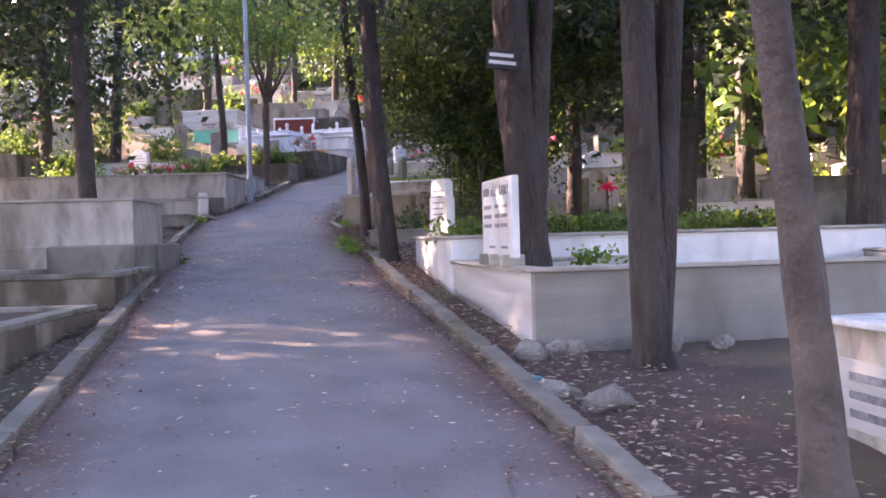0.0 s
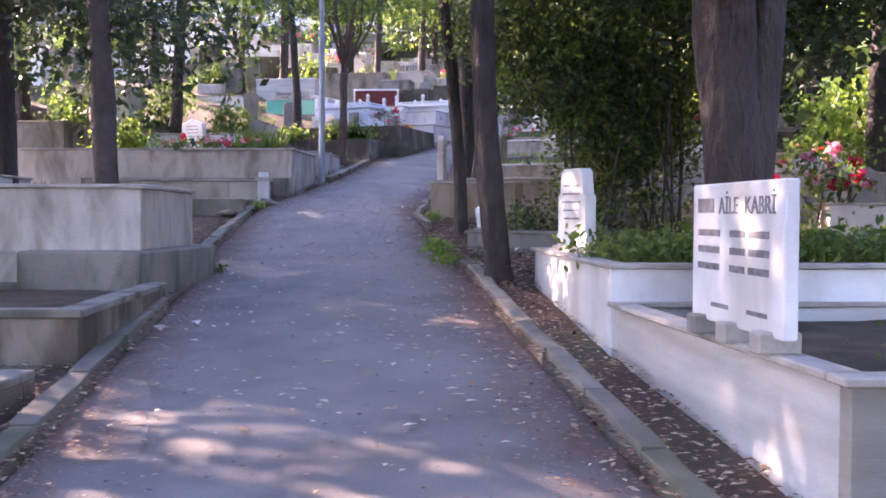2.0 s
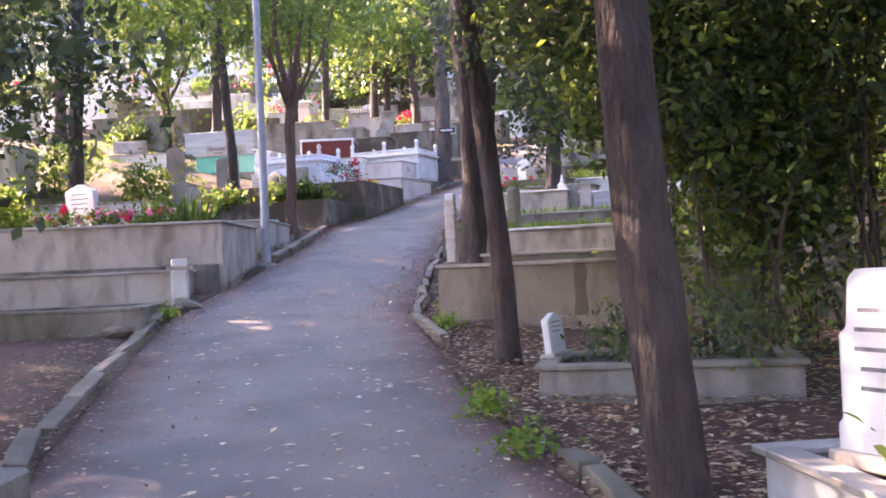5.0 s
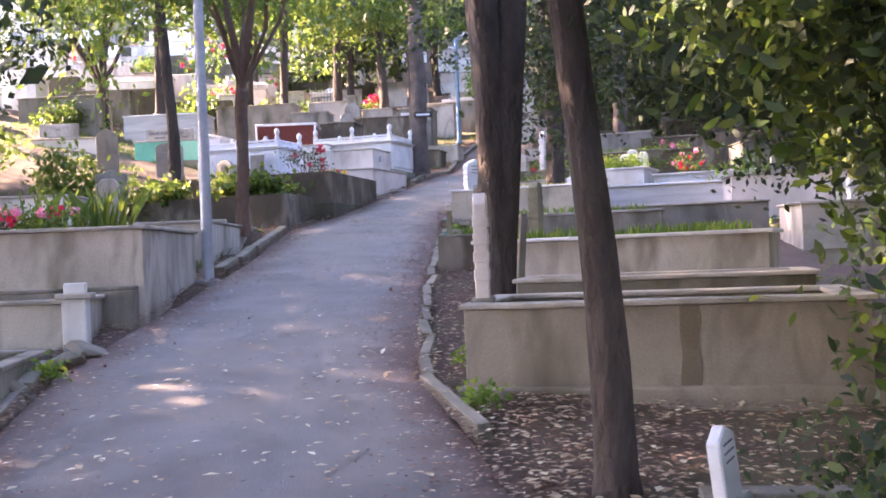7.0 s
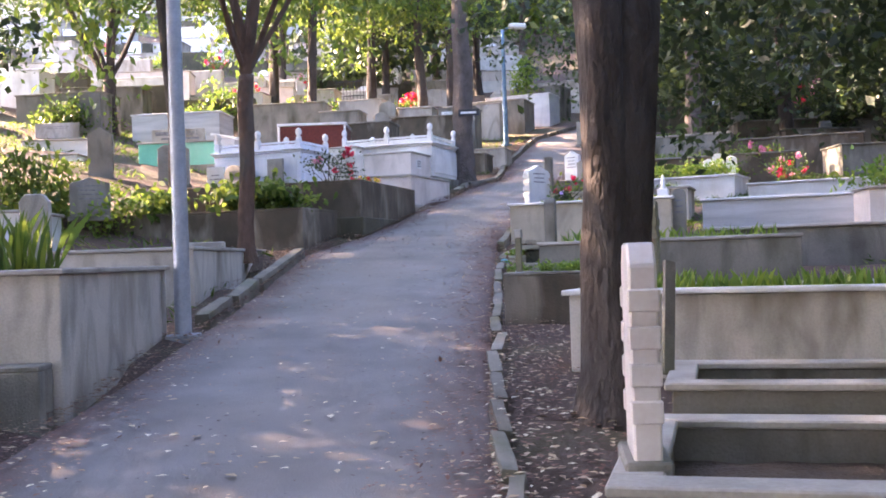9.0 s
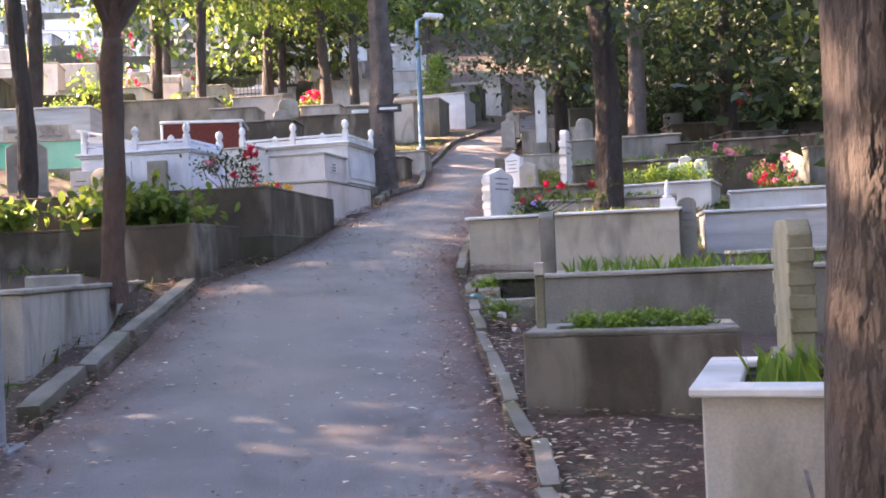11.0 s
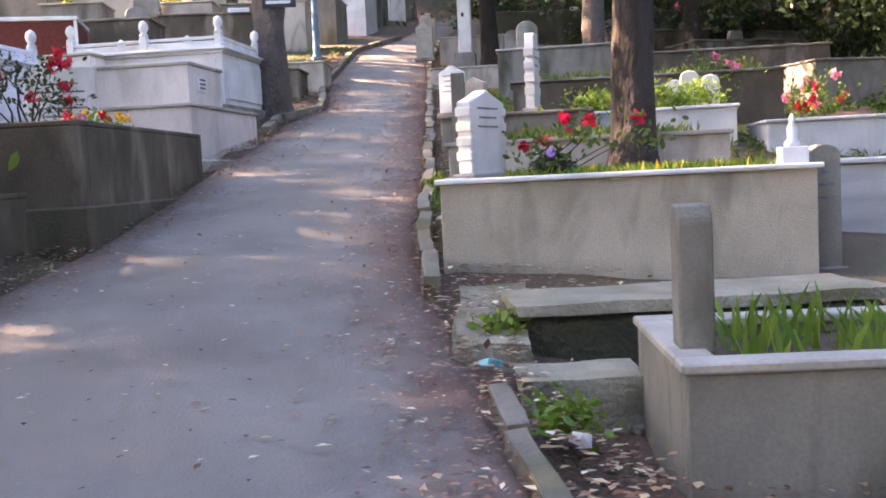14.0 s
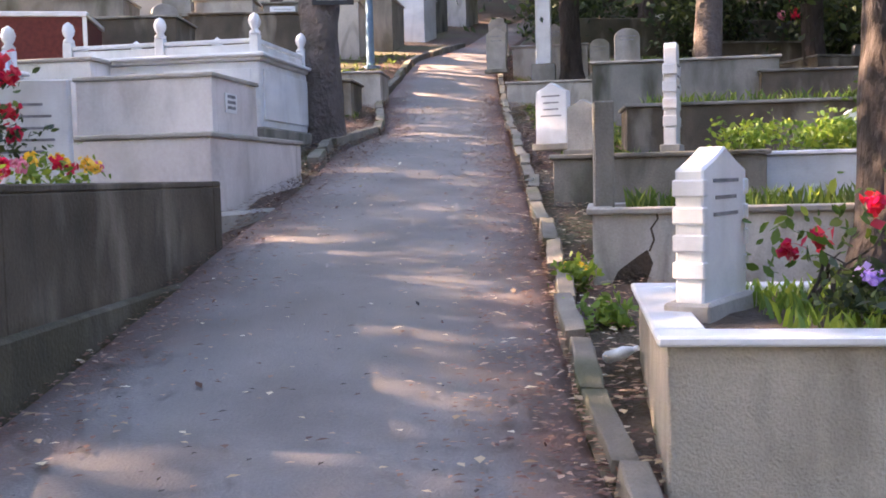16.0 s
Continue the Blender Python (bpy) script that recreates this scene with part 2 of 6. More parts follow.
PETAL_YELLOW = leaf_mat("yellow_petals", (0.65, 0.45, 0.03), (0.75, 0.55, 0.05), (0.8, 0.65, 0.12), 0.3)
PETAL_VIOLET = leaf_mat("violet_petals", (0.28, 0.15, 0.5), (0.4, 0.25, 0.6), (0.55, 0.4, 0.7), 0.3)

# ---- the lie of the land ----
GY = [-30, -5.77, 0.21, 3.2, 6.78, 9.18, 12.68, 17.16, 20.14, 25.1, 29.05, 31.52, 33.99, 37.94, 41.88, 44.78, 49.67, 54.56, 61.42, 79.07, 140, 600]
GZ = [-3.0, -0.57, 0.01, 0.31, 0.65, 0.84, 1.09, 1.54, 1.90, 2.53, 3.14, 3.53, 3.94, 4.56, 5.27, 6.18, 7.32, 8.5, 10.7, 17.0, 42.0, 60.0]


def G(x, y):
    """Height of the ground: the slope along the path, and the bank that climbs to the left further up."""
    bank = 0.18 * max(0.0, min(20.0, -x - 5.0)) * min(1.0, max(0.0, (y - 24.0) / 8.0))
    return float(np.interp(y, GY, GZ)) - 0.013 * max(-15.0, min(15.0, x)) + bank


def rough(x, y):
    """The uneven earth beside the path."""
    d = max(edge_x(LEFT, y) - x, x - edge_x(RIGHT, y))
    if d <= 0.1:
        return -0.05
    hollow = 0.17 * max(0.0, 1 - abs((y - 26.6) / 0.85) ** 3) * max(0.0, min(1.0, (d - 0.15) / 0.25)) * max(0.0, min(1.0, 1.0 - x))
    return -hollow + min(1.0, d / 1.5) * 0.07 * (noise.noise(Vector((x * 0.9, y * 0.9, 0))) + 0.4 * noise.noise(Vector((x * 3.1, y * 3.1, 4)))) + 0.02


LEFT = [(-1.2, -8), (-1.5, 0), (-1.75, 2.5), (-2.12, 5), (-2.52, 7.5), (-3.25, 11.48), (-3.44, 12.25), (-3.95, 14.77), (-4.34, 17.09), (-4.60, 19.4),
        (-4.45, 21.4), (-4.30, 23.85), (-4.12, 28.0), (-3.58, 29.35), (-2.94, 32.1), (-2.36, 34.3), (-2.0, 36.2), (-1.32, 37.9), (-0.86, 41.93), (0.17, 45.2),
        (1.57, 47.8), (3.0, 51.7), (7.0, 60.0), (14, 70)]
RIGHT = [(1.9, -8), (1.45, 0), (0.95, 3.0), (0.72, 4.24), (0.22, 6.8), (-0.03, 8.12), (-0.54, 10.9), (-0.97, 13.54), (-1.12, 14.05), (-1.55, 15.8), (-1.86, 17.7),
         (-2.09, 19.3), (-2.05, 22.0), (-1.94, 24.8), (-1.82, 26.6), (-1.77, 28.1), (-1.57, 29.4), (-1.24, 30.9), (-0.66, 33.7), (1.0, 41.9), (1.34, 43.63),
         (2.3, 47.0), (4.06, 51.7), (9.0, 60.0), (16, 70)]


def edge_x(line, y):
    return float(np.interp(y, [p[1] for p in line], [p[0] for p in line]))


def part(name, bm, material, parent=None, label="", smooth=False):
    me = bpy.data.meshes.new(name)
    bm.to_mesh(me)
    bm.free()
    me.materials.append(material)
    if smooth:
        for p in me.polygons:
            p.use_smooth = True
    ob = new(name, me)
    ob.parent = parent
    if label:
        tagged(ob, label)
    return ob


def raw(name, verts, faces, material, parent=None, label="", smooth=False):
    me = bpy.data.meshes.new(name)
    me.from_pydata([tuple(v) for v in verts], [], [tuple(f) for f in faces])
    me.materials.append(material)
    if smooth:
        for p in me.polygons:
            p.use_smooth = True
    ob = new(name, me)
    ob.parent = parent
    if label:
        tagged(ob, label)
    return ob


def thing(name, m, label, category, group="", kind=""):
    ob = new(name)
    ob.empty_display_size = 0.2
    ob.matrix_basis = m
    return tagged(ob, label, category, group, kind)


def add_box(bm, x0, x1, y0, y1, z0, z1, bevel=0.008, jitter=0.0):
    got = bmesh.ops.create_cube(bm, size=1.0)
    for v in got["verts"]:
        v.co = Vector((x0 + (v.co.x + 0.5) * (x1 - x0), y0 + (v.co.y + 0.5) * (y1 - y0), z0 + (v.co.z + 0.5) * (z1 - z0)))
        if jitter:
            v.co += Vector((random.uniform(-jitter, jitter), random.uniform(-jitter, jitter), random.uniform(-jitter, jitter)))
    if bevel:
        es = list({e for v in got["verts"] for e in v.link_edges})
        bmesh.ops.bevel(bm, geom=es, offset=bevel, segments=1, affect="EDGES")
    return bm


def box(x0, x1, y0, y1, z0, z1, bevel=0.008, jitter=0.0):
    return add_box(bmesh.new(), x0, x1, y0, y1, z0, z1, bevel, jitter)


# ---- ground, path ----
def spaced(a, b, step):
    return list(np.arange(a, b, step))


def build_ground():
    xs = [-600, -250, -120, -70] + spaced(-45, -12, 1.5) + spaced(-12, 8, 0.3) + spaced(8, 45, 1.5) + [45, 70, 120, 250, 600]
    ys = [-600, -200, -60, -30] + spaced(-15, 0, 1.0) + spaced(0, 46, 0.3) + spaced(46, 100, 1.0) + [100, 130, 200, 350, 600]
    v, f = [], []
    for y in ys:
        for x in xs:
            z = G(x, y)
            z += rough(x, y)
            v.append((x, y, z))
    n = len(xs)
    for j in range(len(ys) - 1):
        for i in range(n - 1):
            a = j * n + i
            f.append((a, a + 1, a + n + 1, a + n))
    tagged(raw("ground", v, f, SOIL, smooth=True), "bare brown earth of a sloping cemetery, strewn with leaves", "ground", kind="structure")


def build_road():
    v, f = [], []
    ys = spaced(-8, 62, 0.35)
    k = 25
    verge = []
    for y in ys:
        l, r = edge_x(LEFT, y), edge_x(RIGHT, y)
        wob = 0.03 * noise.noise(Vector((0, y * 2.0, 7)))
        for i in range(k):
            u = i / (k - 1)
            x = l - 0.04 + (r - l + 0.08) * u
            if i in (0, k - 1):
                x += wob
            z = G(x, y) + 0.02 + 0.025 * (1 - (2 * u - 1) ** 2) + 0.012 * noise.noise(Vector((x * 1.5, y * 1.5, 2)))
            if i in (0, k - 1):
                z -= 0.06
            v.append((x, y, z))
            verge.append(min(u, 1 - u) * (r - l))
    for j in range(len(ys) - 1):
        for i in range(k - 1):
            a = j * k + i
            f.append((a, a + 1, a + k + 1, a + k))
    ob = raw("path", v, f, ASPHALT, smooth=True)
    ob.data.attributes.new("verge", "FLOAT", "POINT").data.foreach_set("value", verge)
    tagged(ob, "worn grey asphalt footpath climbing between the graves", "path", kind="structure")


build_ground()
build_road()


def resample(line, step):
    pts = [Vector((x, y, 0)) for x, y in line]
    out, carry = [pts[0].copy()], 0.0
    for a, b in zip(pts, pts[1:]):
        d = (b - a).length
        s = step - carry
        while s <= d:
            out.append(a.lerp(b, s / d))
            s += step
        carry = d - (s - step)
    out.append(pts[-1])
    return out


KERB_MESHES = []


def kerb_run(line, step, side, tilt=0.0, wide=0.13, high=0.10, label="row of worn concrete kerb stones edging the asphalt path"):
    """One stone after another along the path's edge; side +1: the stones lie to the right of the line."""
    if not KERB_MESHES:
        for i in range(6):
            b = box(0, 1, 0, 1, -0.3, 1, 0.0)
            bmesh.ops.subdivide_edges(b, edges=[e for e in b.edges if abs((e.verts[0].co - e.verts[1].co).y) > 0.5], cuts=3)
            for vv in b.verts:
                vv.co.x += random.uniform(-0.04, 0.04)
                vv.co.z += random.uniform(-0.05, 0.03) if vv.co.z > 0.5 else 0
                if vv.co.z > 0.5:
                    vv.co.x = 0.5 + (vv.co.x - 0.5) * 0.86
            bmesh.ops.bevel(b, geom=[e for e in b.edges if e.verts[0].co.z > 0.5 and e.verts[1].co.z > 0.5], offset=0.05, segments=1, affect="EDGES")
            me = bpy.data.meshes.new("kerb_stone")
            b.to_mesh(me)
            b.free()
            me.materials.append(KERB)
            KERB_MESHES.append(me)
    pts = resample(line, step)
    root = thing("kerb", pose(pts[0].x, pts[0].y, G(pts[0].x, pts[0].y)), label, "kerb", kind="structure")
    inv = root.matrix_basis.inverted()
    for a, b in zip(pts, pts[1:]):
        d = b - a
        if d.length < 0.15:
            continue
        ob = new("kerb_stone", random.choice(KERB_MESHES))
        za, zb = G(a.x, a.y), G(b.x, b.y)
        yaw = math.atan2(-d.x, d.y)
        p = math.atan2(zb - za, d.length)
        m = Matrix.Translation((a.x, a.y, za + 0.0)) @ Matrix.Rotation(yaw + radians(random.uniform(-2, 2) * (1 + tilt)), 4, "Z") @ Matrix.Rotation(p, 4, "X") @ Matrix.Rotation(radians(random.uniform(-3, 3) * (1 + tilt)), 4, "Y")
        m = m @ Matrix.Translation((0.0 if side > 0 else -wide, 0.01, 0)) @ Matrix.Diagonal((wide, d.length - 0.02, high + random.uniform(-0.006, 0.006) * (1 + tilt), 1))
        ob.parent = root
        ob.matrix_basis = inv @ m


kerb_run([(1.45, 0), (0.95, 3.0), (0.72, 4.24), (0.22, 6.8), (-0.03, 8.12), (-0.54, 10.9), (-0.97, 13.54), (-1.12, 14.05)], 1.0, 1, -0.6)
kerb_run([(-1.78, 17.55), (-2.05, 18.6), (-2.09, 19.3), (-2.05, 22.0), (-1.94, 24.8), (-1.82, 26.6)], 0.62, 1, 1.2, 0.085, 0.075)
kerb_run([(-1.77, 28.1), (-1.57, 29.4), (-1.24, 30.9), (-0.66, 33.7), (1.0, 41.9), (1.34, 43.63), (2.3, 47)], 0.62, 1, 1.0, 0.10, 0.10)
kerb_run([(-1.5, 0), (-1.75, 2.5), (-2.12, 5), (-2.52, 7.5), (-3.25, 11.48)], 1.0, -1, -0.6)
kerb_run([(-3.6, 13.2), (-3.95, 14.77), (-4.34, 17.09), (-4.60, 19.4)], 0.8, -1, 2.0)
kerb_run([(-4.30, 23.85), (-4.12, 28.0)], 0.95, -1, 0.5, 0.13, 0.11)
kerb_run([(-2.2, 35.2), (-1.95, 36.6), (-1.32, 37.9), (-0.86, 41.93), (0.17, 45.2), (1.57, 47.8)], 0.7, -1, 1.0, 0.12, 0.12)

# ---- leaves ----
def leaf_cloud(centres, size, spread=0.35, rng=None, flat=0.0, aspect=0.5, k=4):
    """Pointed leaves of k corners, one at each centre, turned at random."""
    rng = rng or np.random.default_rng(1)
    n = len(centres)
    d = rng.normal(size=(n, 3))
    d[:, 2] *= 1 - flat
    d /= np.linalg.norm(d, axis=1)[:, None]
    up = rng.normal(size=(n, 3)) * (1 - flat) + np.array([0, 0, flat * 3])
    s = np.cross(d, up)
    s /= np.linalg.norm(s, axis=1)[:, None] + 1e-9
    nn = np.cross(s, d)
    L = size * (1 + spread * rng.uniform(-1, 1, n))[:, None]
    c = np.asarray(centres, float)
    if k == 6:
        a = s * L * aspect * 0.5
        return np.stack([c - d * L * 0.5, c - d * L * 0.2 + a * 0.9 + nn * L * 0.05, c + d * L * 0.15 + a * 0.85 + nn * L * 0.04, c + d * L * 0.5 - nn * L * 0.08, c + d * L * 0.15 - a * 0.85 + nn * L * 0.04, c - d * L * 0.2 - a * 0.9 + nn * L * 0.05], 1).reshape(-1, 3)
    v = np.stack([c - d * L * 0.5, c + s * L * aspect * 0.5 + nn * L * 0.06, c + d * L * 0.5, c - s * L * aspect * 0.5 + nn * L * 0.06], 1).reshape(-1, 3)
    return v


def cloud_mesh(name, v, material, k=4):
    n = len(v) // k
    me = bpy.data.meshes.new(name)
    me.vertices.add(len(v))
    me.vertices.foreach_set("co", np.ascontiguousarray(v, dtype=np.float32).ravel())
    me.loops.add(n * k)
    me.loops.foreach_set("vertex_index", np.arange(n * k, dtype=np.int32))
    me.polygons.add(n)
    me.polygons.foreach_set("loop_start", np.arange(0, n * k, k, dtype=np.int32))
    me.update(calc_edges=True)
    me.validate()
    me.materials.append(material)
    return me


def clumped(rng, blobs, clumps, per, tight=0.22, shell=0.5):
    """Leaf places: clumps spread through ellipsoid blobs, more towards the skin."""
    pts = []
    for cx, cy, cz, rx, ry, rz in blobs:
        d = rng.normal(size=(clumps, 3))
        d /= np.linalg.norm(d, axis=1)[:, None]
        rad = shell + (1 - shell) * rng.uniform(0, 1, clumps) ** 0.5
        rad *= 1 + 0.25 * rng.normal(size=clumps)
        c = d * rad[:, None] * np.array([rx, ry, rz]) + np.array([cx, cy, cz])
        k = rng.poisson(per, clumps)
        idx = np.repeat(np.arange(clumps), k)
        sc = tight * (0.6 + 0.8 * rng.uniform(0, 1, clumps))
        pts.append(c[idx] + rng.normal(size=(len(idx), 3)) * sc[idx][:, None] * np.array([1, 1, 0.6]))
    return np.concatenate(pts)


def tube(points, radii, seg=10, rough_=0.06, seed=0):
    v, f = [], []
    for j, (p, r) in enumerate(zip(points, radii)):
        for i in range(seg):
            a = 2 * math.pi * i / seg
            k = 1 + rough_ * 2.2 * noise.noise(Vector((math.cos(a) * 1.6 + seed, math.sin(a) * 1.6, p[2] * 0.9 + seed * 3))) + rough_ * noise.noise(Vector((math.cos(a) * 4, math.sin(a) * 4 + seed, p[2] * 3.5)))
            v.append((p[0] + r * k * math.cos(a), p[1] + r * k * math.sin(a), p[2]))
    for j in range(len(points) - 1):
        for i in range(seg):
            a, b = j * seg + i, j * seg + (i + 1) % seg
            f.append((a, b, b + seg, a + seg))
    f.append(tuple(range(len(v) - seg, len(v))))
    return v, f


def limb_points(a, b, n, bow, seed):
    a, b = Vector(a), Vector(b)
    out = []
    for i in range(n):
        u = i / (n - 1)
        p = a.lerp(b, u)
        w = math.sin(u * math.pi) * bow
        p += Vector((noise.noise(Vector((seed, u * 2, 0))), noise.noise(Vector((seed, u * 2, 9))), 0.3)) * w
        out.append(p)
    return out


CROWNS = {}


def crown_mesh(kind, i):
    key = (kind, i)
    if key not in CROWNS:
        rng = np.random.default_rng(100 + i + len(kind))
        blobs = []
        if kind == "broad":
            for k in range(7):
                a = k * 0.9 + i
                rr = 0 if k == 0 else 1.5
                blobs.append((rr * math.cos(a), rr * math.sin(a), 0.6 * math.sin(k * 2.1) + (0.9 if k == 0 else 0.0), 1.15, 1.15, 0.85))
            c = clumped(rng, blobs, 44, 30, 0.20)
            v = leaf_cloud(c, 0.115, rng=rng)
            m = LEAF_MID
        elif kind == "dark":
            for k in range(8):
                a = k * 2.4 + i
                blobs.append((0.9 * math.cos(a), 0.9 * math.sin(a), -2.0 + k * 0.75, 1.35 - 0.08 * k, 1.35 - 0.08 * k, 0.75))
            c = clumped(rng, blobs, 54, 34, 0.21)
            v = leaf_cloud(c, 0.105, rng=rng)
            m = LEAF_DARK
        else:
            for k in range(6):
                a = k * 1.1 + i
                blobs.append((1.6 * math.cos(a), 1.6 * math.sin(a), math.sin(k * 1.7), 1.6, 1.6, 1.1))
            c = clumped(rng, blobs, 45, 16, 0.4)
            v = leaf_cloud(c, 0.30, rng=rng)
            m = LEAF_MID if i % 2 else LEAF_DARK
        CROWNS[key] = cloud_mesh("crown", v, m)
    return CROWNS[key]


TREE_N = [0]


def tree(x, y, r, height, crown_z, kind="broad", lean=(0.0, 0.0), scale=1.0, bark=None, fork=None, twin=None, base=None, label="", crown=True, squash=1.0):
    """Tapered trunk, limbs that rise into the crown, and a crown of leaf clumps. lean: metres sideways per metre up."""
    TREE_N[0] += 1
    s = TREE_N[0]
    z0 = G(x, y) - 0.1 if base is None else base - 0.05
    root = thing("tree", pose(x, y, z0), label or ("tall tree with rough dark bark and dense dark foliage" if kind == "dark" else "leafy tree with slender dark trunk among the graves"), "tree")
    bark = bark or BARK
    H = fork[0] if fork else height
    pts, rad = [], []
    n = 28
    for i in range(n):
        u = i / (n - 1)
        h = H * u
        wob = 0.06 * H * 0.15
        pts.append((lean[0] * h + wob * noise.noise(Vector((s, u * 3, 0))), lean[1] * h + wob * noise.noise(Vector((s, u * 3, 5))), h))
        flare = 1 + 0.45 * max(0, 1 - h / 0.35) ** 2
        rad.append(r * flare * (1 - (0.2 if fork else 0.55) * u))
    v, f = tube(pts, rad, 18, 0.13, s)
    raw("trunk", v, f, bark, root, smooth=True)
    if fork:
        for k, (fx, fy) in enumerate(fork[1:]):
            lp = limb_points((pts[-1][0] * 0.98, pts[-1][1], H - 0.06), (pts[-1][0] + fx, pts[-1][1] + fy, height), 9, 0.25, s * 2.1 + k)
            v, f = tube(lp, [r * 0.68 * (1 - 0.6 * i / 8) for i in range(9)], 12, 0.1, s + 70 + k)
            raw("limb", v, f, bark, root, smooth=True)
    if twin:
        tx, ty, tr, tz, tl = twin
        pp = [(tx * min(1, u * 3) + (lean[0] + tl) * u * H, ty * min(1, u * 3) + lean[1] * u * H, tz + (H - tz) * u) for u in [k / 9 for k in range(10)]]
        v, f = tube(pp, [tr * (1 - 0.5 * k / 9) for k in range(10)], 12, 0.09, s + 50)
        raw("trunk", v, f, bark, root, smooth=True)
    if crown:
        for k in range(5):
            a = k * 1.26 + s
            st = Vector(pts[27] if fork else pts[16 + 2 * k])
            en = Vector((lean[0] * crown_z + 1.5 * scale * math.cos(a), lean[1] * crown_z + 1.5 * scale * math.sin(a), crown_z + 0.6 * scale * math.sin(k * 2.0)))
            lp = limb_points(st, en, 7, 0.3, s * 1.3 + k)
            v, f = tube(lp, [r * 0.42 * (1 - 0.75 * i / 6) for i in range(7)], 7, 0.08, s + k)
            raw("limb", v, f, bark, root, smooth=True)
        ob = new("crown", crown_mesh(kind, s % 3))
        ob.parent = root
        ob.matrix_basis = pose(lean[0] * crown_z, lean[1] * crown_z, crown_z, 0, 0, s * 77 % 360) @ Matrix.Diagonal((scale, scale, scale * squash, 1))
    return root

# ---- graves ----
def low(x, y, yaw, w, d):
    c, s = math.cos(radians(yaw)), math.sin(radians(yaw))
    return min(G(x + c * a - s * b, y + s * a + c * b) for a in (0, w) for b in (0, d))


def grave(x, y, yaw, w, d, top, wall, cap=None, fill=0.06, t=0.10, cap_t=0.035, over=0.03, lid=False, plinth=0.0, plinth_mat=None, joints=0, label="", name="grave", foot=None):
    """A raised grave: four walls, a coping on them and earth between. Its origin is the corner nearest to the path's start."""
    base = (low(x, y, yaw, w, d) if foot is None else foot) - 0.12
    h = top - base
    root = thing(name, pose(x, y, base, 0, 0, yaw), label, "grave")
    cap = cap or wall
    hb = h - cap_t
    sides = {"front_wall": (0, w, 0, t), "back_wall": (0, w, d - t, d), "left_wall": (0, t, t, d - t), "right_wall": (w - t, w, t, d - t)}
    for nm, (a, b, c, e) in sides.items():
        p = part(nm, box(a, b, c, e, 0, hb, 0.006), wall, root)
        if joints and nm in ("front_wall", "left_wall"):
            for k in range(1, joints + 1):
                if nm == "left_wall":
                    yy = d * k / (joints + 1)
                    part("joint", box(-0.003, 0.01, yy - 0.004, yy + 0.004, 0.05, hb - 0.01, 0), INK, p)
    if plinth:
        part("plinth", box(-0.05, w + 0.05, -0.05, d + 0.05, 0, h - plinth, 0.012), plinth_mat or wall, root)
    if lid:
        part("lid", box(-over, w + over, -over, d + over, hb, h, 0.008), cap, root)
    else:
        cw = t + over + 0.02
        for a, b, c, e in ((-over, w + over, -over, cw - over), (-over, w + over, d + over - cw, d + over), (-over, cw - over, cw - over + 0.002, d + over - cw - 0.002), (w + over - cw, w + over, cw - over + 0.002, d + over - cw - 0.002)):
            part("coping", box(a, b, c, e, hb + 0.001, h, 0.007), cap, root)
        b = bmesh.new()
        n, m = max(3, int(w / 0.15)), max(3, int(d / 0.15))
        g = [[b.verts.new((t - 0.01 + (w - 2 * t + 0.02) * i / n, t - 0.01 + (d - 2 * t + 0.02) * j / m, h - fill + 0.02 * noise.noise(Vector((i * 0.7 + x, j * 0.7 + y, 0))))) for i in range(n + 1)] for j in range(m + 1)]
        for j in range(m):
            for i in range(n):
                b.faces.new((g[j][i], g[j][i + 1], g[j + 1][i + 1], g[j + 1][i]))
        part("earth", b, EARTH, root)
    return root


def profile(style, w, h):
    if style == "rect":
        return [(-w / 2, 0), (w / 2, 0), (w / 2, h), (-w / 2, h)]
    if style == "round":
        pts = [(-w / 2, 0), (w / 2, 0)]
        r = w / 2
        return pts + [(r * math.cos(a), h - r * 0.7 + r * 0.7 * math.sin(a)) for a in np.linspace(0, math.pi, 11)]
    if style == "gable":
        return [(-w / 2, 0), (w / 2, 0), (w / 2, h * 0.86), (w * 0.22, h * 0.93), (0, h), (-w * 0.22, h * 0.93), (-w / 2, h * 0.86)]
    if style == "shoulder":
        return [(-w / 2, 0), (w / 2, 0), (w / 2, h * 0.2), (w * 0.46, h * 0.22), (w * 0.46, h * 0.66), (w * 0.39, h * 0.70), (w * 0.36, h * 0.95), (w * 0.28, h), (-w * 0.28, h), (-w * 0.36, h * 0.95), (-w * 0.39, h * 0.70), (-w * 0.46, h * 0.66), (-w * 0.46, h * 0.22), (-w / 2, h * 0.2)]
    return [(-w / 2, 0), (w / 2, 0), (w / 2, h * 0.9), (w * 0.3, h), (-w * 0.3, h), (-w / 2, h * 0.9)]


